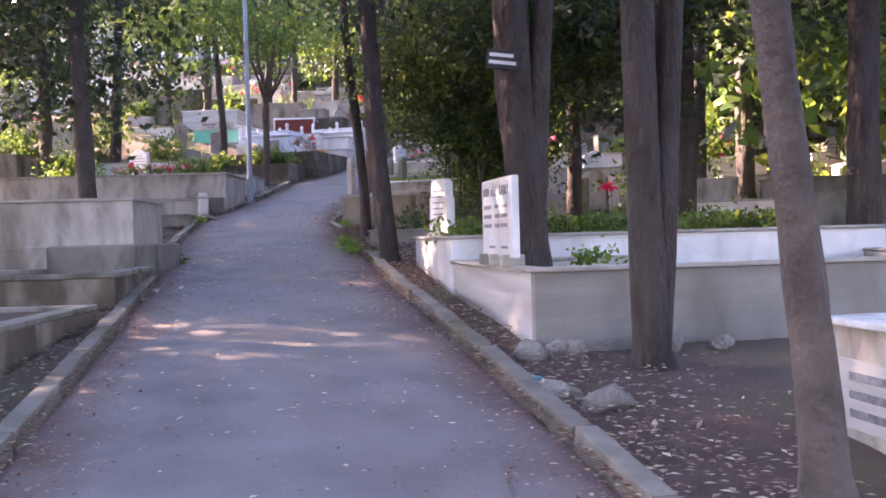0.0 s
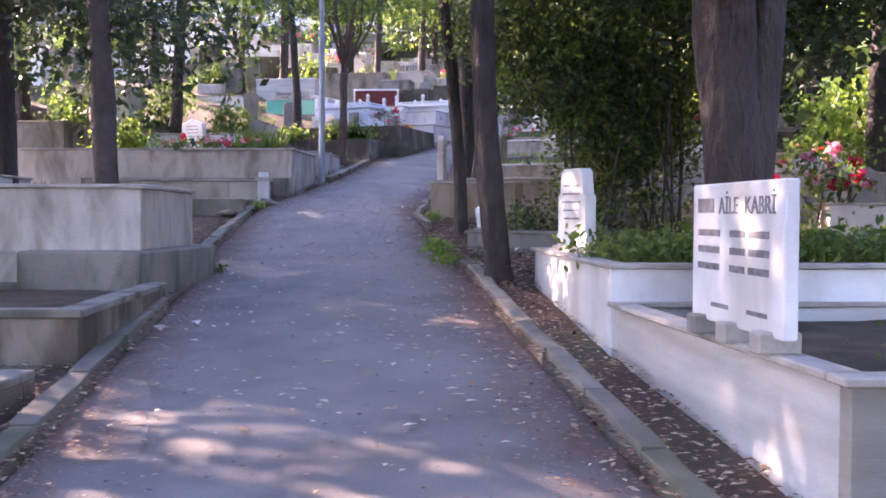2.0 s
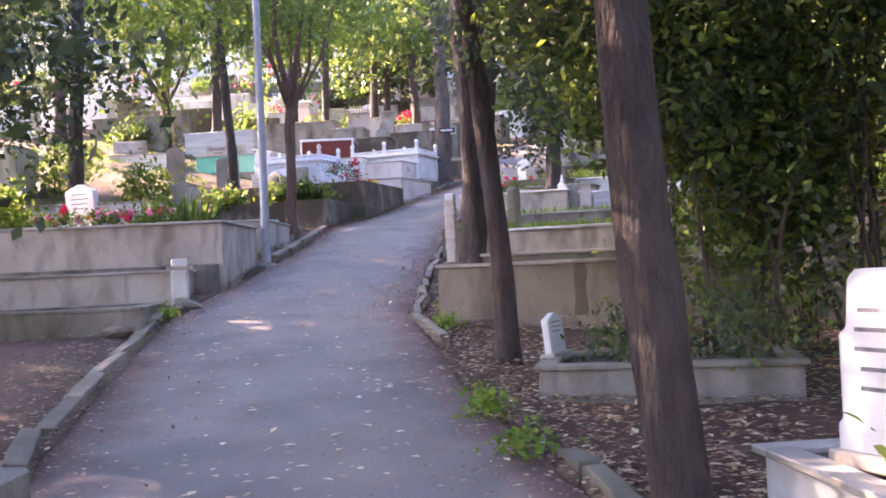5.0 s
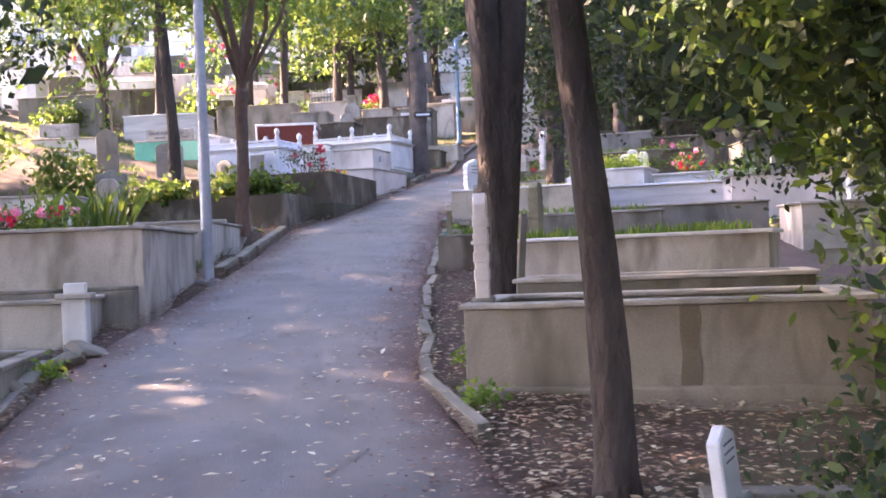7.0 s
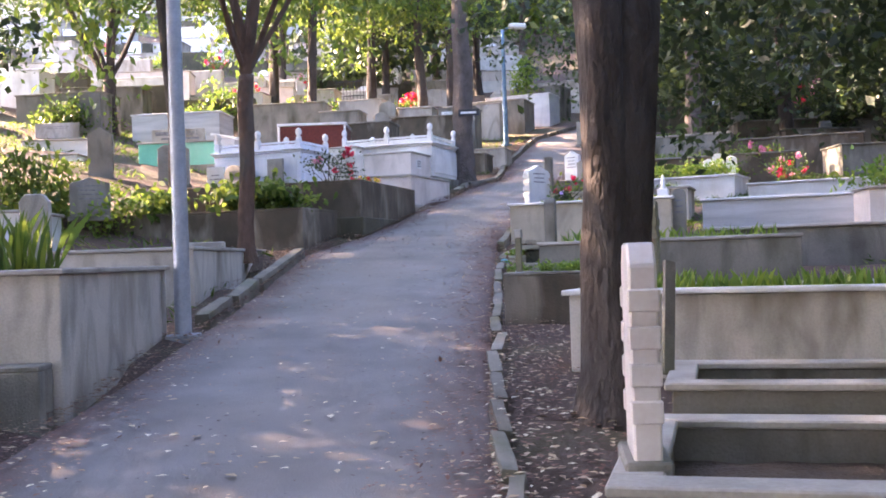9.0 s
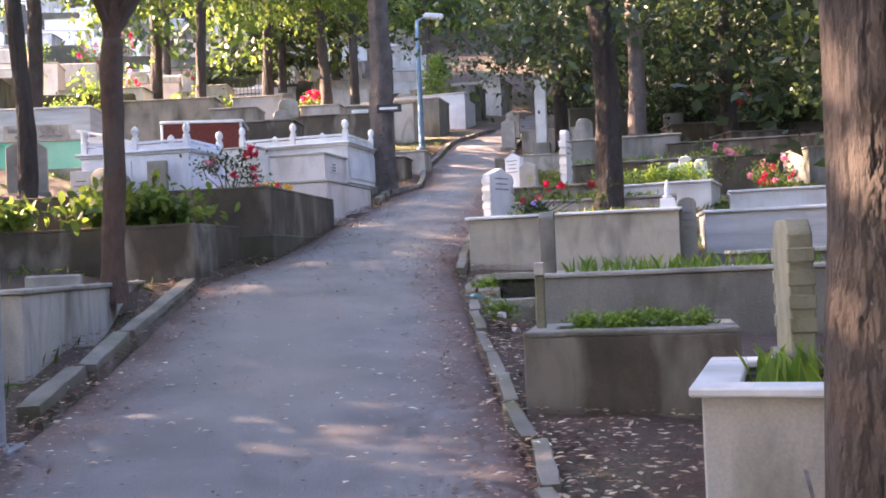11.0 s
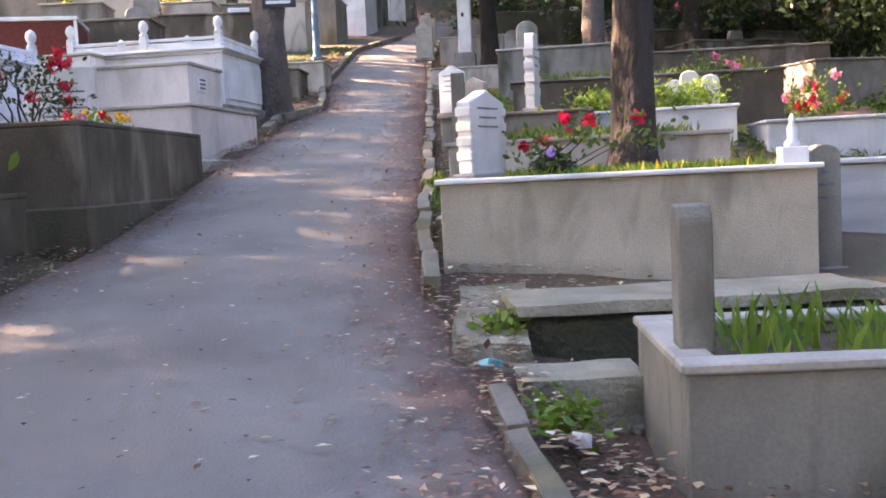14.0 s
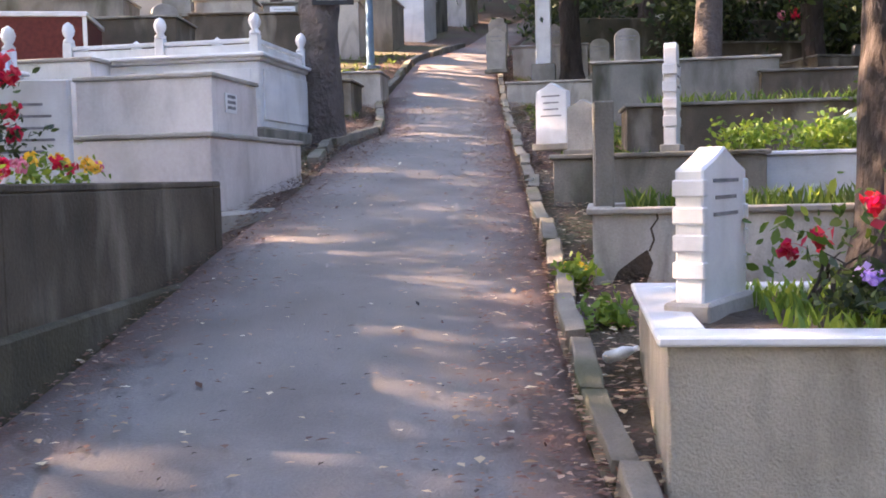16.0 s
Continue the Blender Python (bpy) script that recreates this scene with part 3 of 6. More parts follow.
def headstone(x, y, z, yaw, w, h, t=0.09, style="rect", material=None, lines=0, notched=False, label="", tilt=0.0, group=""):
    """A standing slab whose written face looks to its own -y."""
    root = thing("headstone", pose(x, y, z - 0.01, tilt, 0, yaw), label, "headstone", group)
    b = bmesh.new()
    pr = profile(style, w, h)
    fr = [b.verts.new((px, -t / 2, pz)) for px, pz in pr]
    bk = [b.verts.new((px, t / 2, pz)) for px, pz in pr]
    b.faces.new(fr)
    b.faces.new(bk[::-1])
    for i in range(len(pr)):
        j = (i + 1) % len(pr)
        b.faces.new((fr[j], fr[i], bk[i], bk[j]))
    bmesh.ops.recalc_face_normals(b, faces=b.faces)
    bmesh.ops.bevel(b, geom=list(b.edges), offset=0.007, segments=1, affect="EDGES")
    part("slab", b, material or MARBLE, root)
    if lines or w > 0.25:
        part("foot", box(-w / 2 - 0.03, w / 2 + 0.03, -t / 2 - 0.03, t / 2 + 0.03, -0.02, 0.045, 0.008), CAPM if material is MARBLE else CONCRETE, root)
    if notched:
        for k in range(4):
            zz = h * (0.22 + 0.16 * k)
            for e in (-1, 1):
                part("moulding", box(e * (w / 2 - 0.011) - 0.022, e * (w / 2 - 0.011) + 0.022, -t / 2 - 0.006, t / 2 + 0.006, zz, zz + h * 0.10, 0.005), material or MARBLE, root)
    rnd = random.Random(int(abs(x * 100 + y * 37)))
    for k in range(lines):
        zz = h * 0.78 - k * h * 0.1
        wl = w * rnd.uniform(0.45, 0.72)
        part("inscription", box(-wl / 2, wl / 2, -t / 2 - 0.003, -t / 2 + 0.002, zz, zz + h * 0.022, 0), INK, root, "row of dark illegible lettering")
    return root


def lettering(words, size, material, parent, m):
    cu = bpy.data.curves.new("lettering", "FONT")
    cu.body, cu.size, cu.extrude, cu.align_x = words, size, 0.002, "CENTER"
    tmp = bpy.data.objects.new("lettering", cu)
    scene.collection.objects.link(tmp)
    bpy.context.view_layer.update()
    me = bpy.data.meshes.new_from_object(tmp.evaluated_get(bpy.context.evaluated_depsgraph_get()))
    bpy.data.objects.remove(tmp)
    me.materials.clear()
    me.materials.append(material)
    ob = new("lettering", me)
    ob.parent = parent
    ob.matrix_basis = m
    return ob


def lathe(prof, seg=12):
    b = bmesh.new()
    rings = [[b.verts.new((r * math.cos(2 * math.pi * i / seg), r * math.sin(2 * math.pi * i / seg), z)) for i in range(seg)] for r, z in prof]
    for a, c in zip(rings, rings[1:]):
        for i in range(seg):
            b.faces.new((a[i], a[(i + 1) % seg], c[(i + 1) % seg], c[i]))
    b.faces.new(rings[-1])
    b.faces.new(rings[0][::-1])
    return b


def plants(name, blobs, clumps, per, size, material, label, category="plant", tight=0.1, seed=3, flowers=None, stems=0, base=None, flower_n=0, flower_r=0.05, kind=""):
    """A low plant or bush: leaf clumps, stems that reach the ground, and flower heads."""
    rng = np.random.default_rng(seed)
    ox, oy = blobs[0][0], blobs[0][1]
    oz = min(b[2] - b[5] for b in blobs) if base is None else base
    root = thing(name, pose(ox, oy, oz), label, category, kind=kind)
    bl = [(a - ox, b - oy, c - oz, d, e, f) for a, b, c, d, e, f in blobs]
    ob = new("foliage", cloud_mesh("foliage", leaf_cloud(clumped(rng, bl, clumps, per, tight, 0.3), size, rng=rng, k=6), material, 6))
    ob.parent = root
    for k in range(stems):
        bx = bl[k % len(bl)]
        en = (bx[0] + rng.normal() * bx[3] * 0.5, bx[1] + rng.normal() * bx[4] * 0.5, bx[2])
        lp = limb_points((rng.normal() * 0.05, rng.normal() * 0.05, -0.03), en, 5, 0.1, seed + k)
        v, f = tube(lp, [0.012 * (1 - 0.6 * i / 4) for i in range(5)], 5, 0.05, k)
        raw("stem", v, f, BARK, root)
    for k in range(flower_n):
        bx = bl[k % len(bl)]
        d = rng.normal(size=3)
        d[2] = abs(d[2])
        d /= np.linalg.norm(d)
        c = np.array(bx[:3]) + d * np.array(bx[3:]) * rng.uniform(0.75, 1.1)
        pc = c + rng.normal(size=(26, 3)) * flower_r * 0.45
        fl = new("flower", cloud_mesh("flower", leaf_cloud(pc, flower_r * 1.1, rng=rng, aspect=0.9), flowers[k % len(flowers)]))
        fl.parent = root
    return root


def blades(name, x0, x1, y0, y1, z, yaw, ox, oy, n, h, material, label, seed=5, wide=0.012):
    """Grass-like blades over a rectangle of a grave's top."""
    rng = np.random.default_rng(seed)
    px, py = rng.uniform(x0, x1, n), rng.uniform(y0, y1, n)
    a = rng.uniform(0, 2 * math.pi, n)
    hh = h * rng.uniform(0.5, 1.2, n)
    bend = hh * rng.uniform(0.1, 0.7, n)
    zero = np.full(n, 0.0)
    sx, sy = np.cos(a) * wide, np.sin(a) * wide
    bx, by = -np.sin(a) * bend, np.cos(a) * bend
    v = np.stack([np.stack([px - sx, py - sy, zero], 1), np.stack([px + sx, py + sy, zero], 1), np.stack([px + sx * 0.6 + bx * 0.4, py + sy * 0.6 + by * 0.4, hh * 0.65], 1), np.stack([px + bx, py + by, hh], 1)], 1).reshape(-1, 3)
    root = new(name, cloud_mesh(name, v, material))
    root.matrix_basis = pose(ox, oy, z, 0, 0, yaw)
    return tagged(root, label, "plants", kind="stuff")


def place(x, y, yaw, a, b):
    c, s = math.cos(radians(yaw)), math.sin(radians(yaw))
    return x + c * a - s * b, y + s * a + c * b


# right-hand side, from the start of the path upwards
AY = 10.3
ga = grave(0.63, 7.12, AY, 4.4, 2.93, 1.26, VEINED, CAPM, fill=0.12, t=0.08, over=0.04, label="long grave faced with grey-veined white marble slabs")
# the front slab's shade is painted in with the darker marble
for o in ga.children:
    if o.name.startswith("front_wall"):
        o.data.materials[0] = SHADED_MARBLE
sx, sy, sw = 0.395, 8.05, 1.0
sign = thing("family_headstone", pose(sx + 0.06, sy, 1.26, 0, 0, AY - 90), "wide white marble family headstone with dark lettering on three feet", "headstone")
for k in (-0.36, 0.0, 0.36):
    part("foot", box(k - 0.05, k + 0.05, -0.09, 0.09, -0.005, 0.085, 0.01), CAPM, sign)
part("slab", box(-sw / 2, sw / 2, -0.03, 0.03, 0.06, 0.68, 0.008), MARBLE, sign)
lettering("AİLE", 0.105, INK, sign, pose(-0.06, -0.032, 0.545, 90))
lettering("KABRİ", 0.105, INK, sign, pose(0.27, -0.032, 0.545, 90))
part("inscription", box(-0.43, -0.23, -0.033, -0.028, 0.55, 0.615, 0), INK, sign)
for k in range(3):
    for a, b in ((-0.42, -0.16), (-0.04, 0.12), (0.16, 0.36)):
        part("inscription", box(a, b, -0.033, -0.028, 0.445 - k * 0.075, 0.475 - k * 0.075, 0), INK, sign)
for a in (-0.25, 0.15):
    part("inscription", box(a, a + 0.2, -0.033, -0.028, 0.13, 0.15, 0), INK, sign)
plants("weed", [(1.15, 7.75, 1.3, 0.13, 0.1, 0.07)], 18, 10, 0.05, LEAF_BRIGHT, "small bright green weed growing on a grave", tight=0.05, base=1.15)

BYAW = 8.0
grave(0.08, 9.99, BYAW, 4.6, 3.1, 1.5, MARBLE, CAPM, fill=0.05, t=0.08, over=0.04, joints=1, label="large grave of plain white marble slabs with a pale coping")
headstone(0.0, 12.55, 1.5, -62, 0.50, 0.71, 0.11, "shoulder", MARBLE, 5, label="white marble headstone with stepped shoulders and dark lettering")
plants("ground_cover", [place(0.08, 9.99, BYAW, a, b) + (1.53, 0.5, 0.4, 0.12) for a in (0.6, 1.3, 2.0, 2.8, 3.6) for b in (0.7, 1.5, 2.3)], 26, 22, 0.07, LEAF_MID, "dense low green ground cover on a marble grave", tight=0.09, base=1.4, kind="stuff")
plants("rose_twig", [(1.75, 8.2, 1.55, 0.12, 0.1, 0.2), (1.8, 8.2, 1.8, 0.06, 0.06, 0.1)], 8, 6, 0.06, LEAF_MID, "thin rose twig with few leaves", tight=0.05, base=1.15, stems=3)

# grave with a lettered plaque beside the slanting trunk
pg = grave(2.12, 3.9, 8, 2.4, 1.3, 1.04, PLASTER, MARBLE, fill=0.08, t=0.1, label="white rendered grave with a marble plaque and coping")
part("plaque", box(-0.013, -0.002, 0.15, 1.2, 0.28, 0.62, 0.004), VEINED, pg, "bluish marble plaque")
for k in range(3):
    for a in (0.25, 0.7):
        part("inscription", box(-0.017, -0.012, a, a + 0.35, 0.34 + k * 0.09, 0.38 + k * 0.09, 0), INK, pg)

# wall-like grave further up with a notched headstone at its corner
lw = grave(-1.8, 18.37, -14, 2.3, 1.25, 2.28, WEATHERED, CAPM, fill=0.16, t=0.11, over=0.03, plinth=0.50, label="long beige plastered grave with a stone coping and plinth")
b = bmesh.new()
rows_ = []
lh = 2.24 - lw.matrix_basis.translation.z
for i in range(9):
    u = i / 8
    wid = 0.11 + 0.012 * math.sin(u * 9.0)
    rows_.append([b.verts.new((1.32 + 0.004 * math.sin(u * 11) + k * wid, -0.004, lh - 0.47 * u)) for k in (-0.5, 0.5)])
for p, q in zip(rows_, rows_[1:]):
    b.faces.new((q[0], q[1], p[1], p[0]))
part("damp_streak", b, DAMP, lw, "brown damp stain running down the plaster")
headstone(-1.66, 18.70, 2.27, 85, 0.30, 0.70, 0.085, "cut", PINKM, 3, True, label="weathered pale headstone with notched edges")
grave(-1.35, 19.78, -14, 2.1, 0.85, 2.38, CONCRETE, CAPM, fill=0.14, t=0.08, label="low concrete grave with a dark sunken bed")
grave(-1.1, 15.35, -10, 1.6, 0.95, 1.62, CONCRETE, CONCRETE, fill=0.1, t=0.09, label="low pale concrete grave under the bushes")
headstone(-0.93, 15.98, 1.61, 62, 0.26, 0.32, 0.05, "gable", MARBLE, 3, label="small white headstone leaning under a bush", tilt=-6)
headstone(0.55, 17.0, G(0.55, 17.0), 20, 0.42, 0.75, 0.08, "rect", OLDSTONE, 0, label="old grey headstone standing in the leaves")

for x, y, w, h, st, mt, yaw in ((2.65, 19.5, 0.34, 0.75, "rect", LICHEN, -40), (3.05, 20.4, 0.5, 0.85, "round", PLASTER, -32), (3.5, 19.8, 0.52, 0.78, "rect", PINKM, -38), (4.1, 20.5, 0.4, 0.95, "round", MARBLE, -30), (4.3, 19.4, 0.36, 0.7, "gable", PLASTER, -42)):
    headstone(x, y, G(x, y), yaw, w, h, 0.1, st, mt, 4 if mt is PINKM else 0, label="old headstone standing in a sunlit plot behind the bushes", group="sunlit headstones")
# cracked white grave, planter grave, concrete graves
r1 = grave(-1.53, 22.04, -24, 2.7, 0.98, 2.70, PLASTER, MARBLE, fill=0.06, t=0.11, over=0.04, label="plastered grave with a cracked wall and white marble coping")
b = bmesh.new()
zs = [0.55, 0.46, 0.38, 0.27, 0.2, 0.1, 0.02]
xs_ = [0.33, 0.35, 0.335, 0.375, 0.39, 0.41, 0.43]
for i in range(6):
    q = [(xs_[i] - 0.006, zs[i]), (xs_[i] + 0.008, zs[i]), (xs_[i + 1] + 0.008, zs[i + 1]), (xs_[i + 1] - 0.006, zs[i + 1])]
    b.faces.new([b.verts.new((px, -0.003, pz)) for px, pz in q])
part("crack", b, INK, r1)
headstone(-0.86, 22.75, 2.7, 76, 0.36, 0.6, 0.10, "cut", LICHEN, 3, True, label="pale headstone with notched edges on a white coping")
blades("grass_bed", 0.15, 2.5, 0.15, 0.82, 2.66, -24, -1.53, 22.04, 500, 0.13, LEAF_BRIGHT, "bright green leafy plants in a grave bed", 7, 0.02)
grave(-1.88, 23.66, -17, 1.06, 0.62, 2.80, DARKCON, CONCRETE, fill=0.03, t=0.13, over=0.0, cap_t=0.03, label="rough grey concrete grave box with a planted top")
for k in range(5):
    px, py = place(-1.88, 23.66, -17, 0.3 + 0.14 * k, 0.3 + 0.06 * math.sin(k * 3))
    plants("lettuce_plant", [(px, py, 2.825, 0.058, 0.058, 0.045)], 20, 22, 0.028, LEAF_BRIGHT, "small bright green leafy plant in a concrete grave", tight=0.025, seed=20 + k, base=2.76)
mk = headstone(-1.735, 23.92, 2.79, 76, 0.055, 0.30, 0.05, "rect", LICHEN, 0, label="slim square marker post with a pale painted tip")
part("tip", box(-0.031, 0.031, -0.028, 0.028, 0.30, 0.37, 0.006), CAPM, mk, "pale painted tip")
grave(-1.43, 25.72, -14, 2.5, 0.95, 3.06, CONCRETE, CAPM, fill=0.07, t=0.09, over=0.015, label="plain grey concrete grave with grass and daffodil leaves")
headstone(-1.28, 25.98, 3.05, 76, 0.13, 0.47, 0.11, "cut", CONCRETE, 0, label="tall slim concrete marker post with a cut top")
blades("grass_bed", 0.2, 2.3, 0.12, 0.85, 3.0, -14, -1.43, 25.72, 330, 0.16, LEAF_BRIGHT, "tufts of green bulb leaves in a grave", 8, 0.012)
# stone steps beside the path
for k, (x0, y0, w0, d0, z, yaw) in enumerate(((-1.67, 26.62, 0.5, 0.36, 2.85, -10), (-1.52, 27.2, 1.65, 0.62, 3.05, -9), (-1.83, 27.12, 0.33, 1.15, 2.91, -15))):
    s_ = thing("stone_slab", pose(x0, y0, z, 7 if k == 2 else 0, 0, yaw), "cracked flat stone slab forming a rough step", "step", "rough steps beside the path")
    bb = box(0, w0, 0, d0, (-0.22, -0.05, -0.14)[k], 0.0, 0.0)
    bmesh.ops.subdivide_edges(bb, edges=list(bb.edges), cuts=6, use_grid_fill=True)
    for vv in bb.verts:
        q = Vector((vv.co.x * 3 + k, vv.co.y * 3, vv.co.z * 6))
        vv.co += Vector((noise.noise(q), noise.noise(q + Vector((9, 0, 0))), 0.35 * noise.noise(q + Vector((0, 9, 0))))) * (0.035 if k == 1 else 0.05)
    part("slab", bb, STEPSTONE, s_)
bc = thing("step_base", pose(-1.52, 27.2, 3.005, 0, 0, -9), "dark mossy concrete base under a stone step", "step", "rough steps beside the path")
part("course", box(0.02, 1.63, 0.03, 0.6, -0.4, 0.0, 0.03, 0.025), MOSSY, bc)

# rendered grave with the white headstone, tree and roses
DY = -17.0
grave(-1.57, 28.5, DY, 2.02, 1.35, 3.60, ROUGHCAST, MARBLE, fill=0.03, t=0.1, over=0.03, cap_t=0.03, label="roughcast plastered grave with a thin white marble coping")
headstone(-1.17, 29.1, 3.59, 46, 0.42, 0.55, 0.095, "gable", MARBLE, 3, True, label="white marble headstone with a gabled top and ribbed sides")
blades("grass_bed", 0.35, 1.9, 0.12, 1.25, 3.56, DY, -1.57, 28.5, 1500, 0.08, LEAF_BRIGHT, "low bright green grass covering a grave", 9, 0.01)
blades("yellow_flowers", 0.7, 1.8, 0.12, 1.0, 3.60, DY, -1.57, 28.5, 45, 0.05, PETAL_YELLOW, "small yellow flowers among the grass of a grave", 10, 0.012)
plants("violet_plant", [place(-1.57, 28.5, DY, 0.62, 0.35) + (3.66, 0.1, 0.1, 0.07)], 20, 14, 0.045, LEAF_DARK, "dark green plant with violet flowers", tight=0.04, base=3.56, flowers=[PETAL_VIOLET], flower_n=4, flower_r=0.022)
plants("rose_bush", [place(-1.57, 28.5, DY, a, 0.75) + (z, 0.16, 0.16, 0.13) for a, z in ((0.58, 3.76), (0.78, 3.84), (1.12, 3.82))], 11, 6, 0.05, LEAF_MID, "rose bush with bright red blooms", tight=0.07, base=3.56, stems=7, flowers=[PETAL_RED], flower_n=5, flower_r=0.04, seed=31)
headstone(0.5, 28.1, G(0.5, 28.1), -15, 0.17, 0.72, 0.14, "round", CONCRETE, 3, label="slim rounded grey headstone beside a roughcast grave")

# graves behind it, uphill on the right
grave(-0.98, 31.0, -18, 2.2, 1.0, 3.87, PLASTER, CAPM, fill=0.05, t=0.09, label="plastered grave with a broken front corner")
brk = thing("broken_plaster", pose(-0.98, 31.0, 3.4, 0, 0, -18), "dark gap where the grave's plaster has broken away", "hole")
bb = bmesh.new()
bb.faces.new([bb.verts.new((a, -0.004, c)) for a, c in ((0.06, -0.12), (0.30, -0.14), (0.27, 0.06), (0.31, 0.18), (0.28, 0.25), (0.21, 0.20), (0.13, 0.14), (0.08, 0.04))])
part("hollow", bb, EARTH, brk)
bb = bmesh.new()
zig = ((0.29, 0.24), (0.315, 0.30), (0.30, 0.36), (0.335, 0.41), (0.325, 0.46))
for (a0, c0), (a1, c1) in zip(zig, zig[1:]):
    bb.faces.new([bb.verts.new(q) for q in ((a0 - 0.005, -0.004, c0), (a0 + 0.006, -0.004, c0), (a1 + 0.006, -0.004, c1), (a1 - 0.005, -0.004, c1))])
part("crack", bb, EARTH, brk)
for k in range(5):
    bb = bmesh.new()
    bmesh.ops.create_icosphere(bb, subdivisions=1, radius=0.035)
    for vv in bb.verts:
        vv.co *= 1 + 0.5 * noise.noise(vv.co * 20 + Vector((k * 5, 0, 0)))
        vv.co += Vector((0.12 + 0.04 * k, -0.03, -0.10 + 0.03 * math.sin(k * 2.0)))
    part("rubble", bb, RUBBLE, brk)
headstone(-0.8, 31.35, 3.86, 75, 0.16, 0.6, 0.11, "rect", CONCRETE, 0, label="tall slim concrete marker post")
blades("grass_bed", 0.2, 2.0, 0.15, 0.9, 3.84, -18, -0.98, 31.0, 500, 0.12, LEAF_MID, "grass and weeds in a grave bed", 11)
grave(-0.6, 33.1, -20, 1.5, 0.9, 4.2, CONCRETE, CONCRETE, fill=0.04, label="old grey concrete grave box")
headstone(0.02, 35.3, 4.32, -40, 0.32, 0.62, 0.1, "gable", MARBLE, 4, label="white marble headstone with blue-grey lettering")
headstone(0.2, 34.9, 4.25, -40, 0.3, 0.5, 0.1, "gable", OLDSTONE, 0, label="grey old headstone with a gabled top")
grave(0.47, 33.7, -26, 2.2, 1.3, 4.2, MARBLE, MARBLE, fill=0.03, t=0.08, label="white marble grave with a green planted top")
headstone(0.56, 33.7, 4.24, 62, 0.3, 0.85, 0.1, "shoulder", MARBLE, 3, True, label="tall narrow white marble headstone with notches")
plants("green_mound", [place(0.47, 33.7, -26, a, 0.7) + (4.33, 0.35, 0.3, 0.16) for a in (0.8, 1.3, 1.8)], 26, 24, 0.06, LEAF_BRIGHT, "rounded mound of fine green foliage on a grave", tight=0.07, base=4.2)
for k, (a, h) in enumerate(((1.55, 0.33), (1.72, 0.42), (1.95, 0.36))):
    px, py = place(0.47, 33.7, -26, a, 1.05)
    headstone(px, py, 4.24, -20, 0.2, h, 0.08, "round", MARBLE, 0, label="small rounded white headstone", group="small rounded headstones")
grave(2.55, 32.3, -20, 2.0, 1.2, 4.0, MARBLE, MARBLE, fill=0.04, t=0.08, label="pale bluish marble grave with a low coping")
plants("rose_bush", [(3.4, 35.2, 4.65, 0.4, 0.35, 0.35), (3.9, 35.4, 4.55, 0.35, 0.3, 0.3)], 40, 12, 0.07, LEAF_MID, "pink and red rose bush between graves", tight=0.1, base=4.0, stems=6, flowers=[PETAL_PINK, PETAL_RED], flower_n=12, flower_r=0.06, seed=41)
grave(0.9, 35.7, -16, 3.4, 1.0, 4.75, DARKCON, CONCRETE, fill=0.04, label="long grey concrete grave with weeds")
blades("grass_bed", 0.2, 3.2, 0.15, 0.9, 4.72, -16, 0.9, 35.7, 600, 0.15, LEAF_MID, "weeds along a grave bed", 12)
grave(3.6, 38.2, -16, 3.0, 1.2, 5.35, DARKCON, CONCRETE, fill=0.04, label="weathered concrete grave in the shade uphill")
grave(1.6, 39.0, -18, 2.4, 1.1, 5.55, CONCRETE, CAPM, fill=0.04, label="weathered grey grave in the shade uphill")
headstone(2.2, 39.3, 5.54, -20, 0.35, 0.5, 0.1, "round", OLDSTONE, 2, label="grey rounded headstone on a grave")
grave(0.95, 41.2, -18, 1.3, 2.2, 5.5, PLASTER, CAPM, fill=0.05, label="pale marble grave beside the path")
grave(1.6, 43.5, -18, 1.3, 1.6, 6.35, PLASTER, PLASTER, fill=0.05, label="pale grave beside the path")
pil = thing("pillar_stone", pose(2.0, 42.9, 5.6, 0, 0, -18), "tall white square pillar headstone on a plinth", "headstone")
part("plinth", box(-0.2, 0.2, -0.2, 0.2, 0, 0.35, 0.01), OLDSTONE, pil)
part("shaft", box(-0.13, 0.13, -0.11, 0.11, 0.35, 1.95, 0.012), MARBLE, pil)
for k, (px, py, h, st) in enumerate(((1.2, 43.0, 0.6, "gable"), (1.55, 44.4, 0.55, "round"), (2.45, 43.8, 0.55, "gable"), (2.9, 42.6, 0.5, "round"))):
    headstone(px, py, G(px, py) + 0.25, -25, 0.34, h + 0.15, 0.1, st, OLDSTONE, 2, label="grey weathered headstone beside the path", group="headstones near the bend")

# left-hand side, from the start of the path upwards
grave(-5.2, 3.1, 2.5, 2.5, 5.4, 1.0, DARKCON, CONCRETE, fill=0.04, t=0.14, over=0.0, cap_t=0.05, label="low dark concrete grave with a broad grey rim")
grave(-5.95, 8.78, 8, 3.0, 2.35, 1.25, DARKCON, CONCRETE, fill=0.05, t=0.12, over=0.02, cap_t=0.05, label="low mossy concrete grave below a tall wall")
LY = 5.0
grave(-7.6, 11.2, LY, 4.1, 1.75, 2.03, PLASTER, CAPM, fill=0.08, t=0.12, over=0.03, plinth=0.53, plinth_mat=PLASTER, label="tall beige plastered grave on a stepped plinth")
blades("grass_bed", 0.2, 3.9, 0.15, 1.6, 1.96, LY, -7.6, 11.2, 500, 0.1, LEAF_MID, "thin green weeds in a tall grave", 13)
part("footing", box(-4.4, -3.42, 11.25, 13.25, 0.8, 1.5, 0.02), CONCRETE)
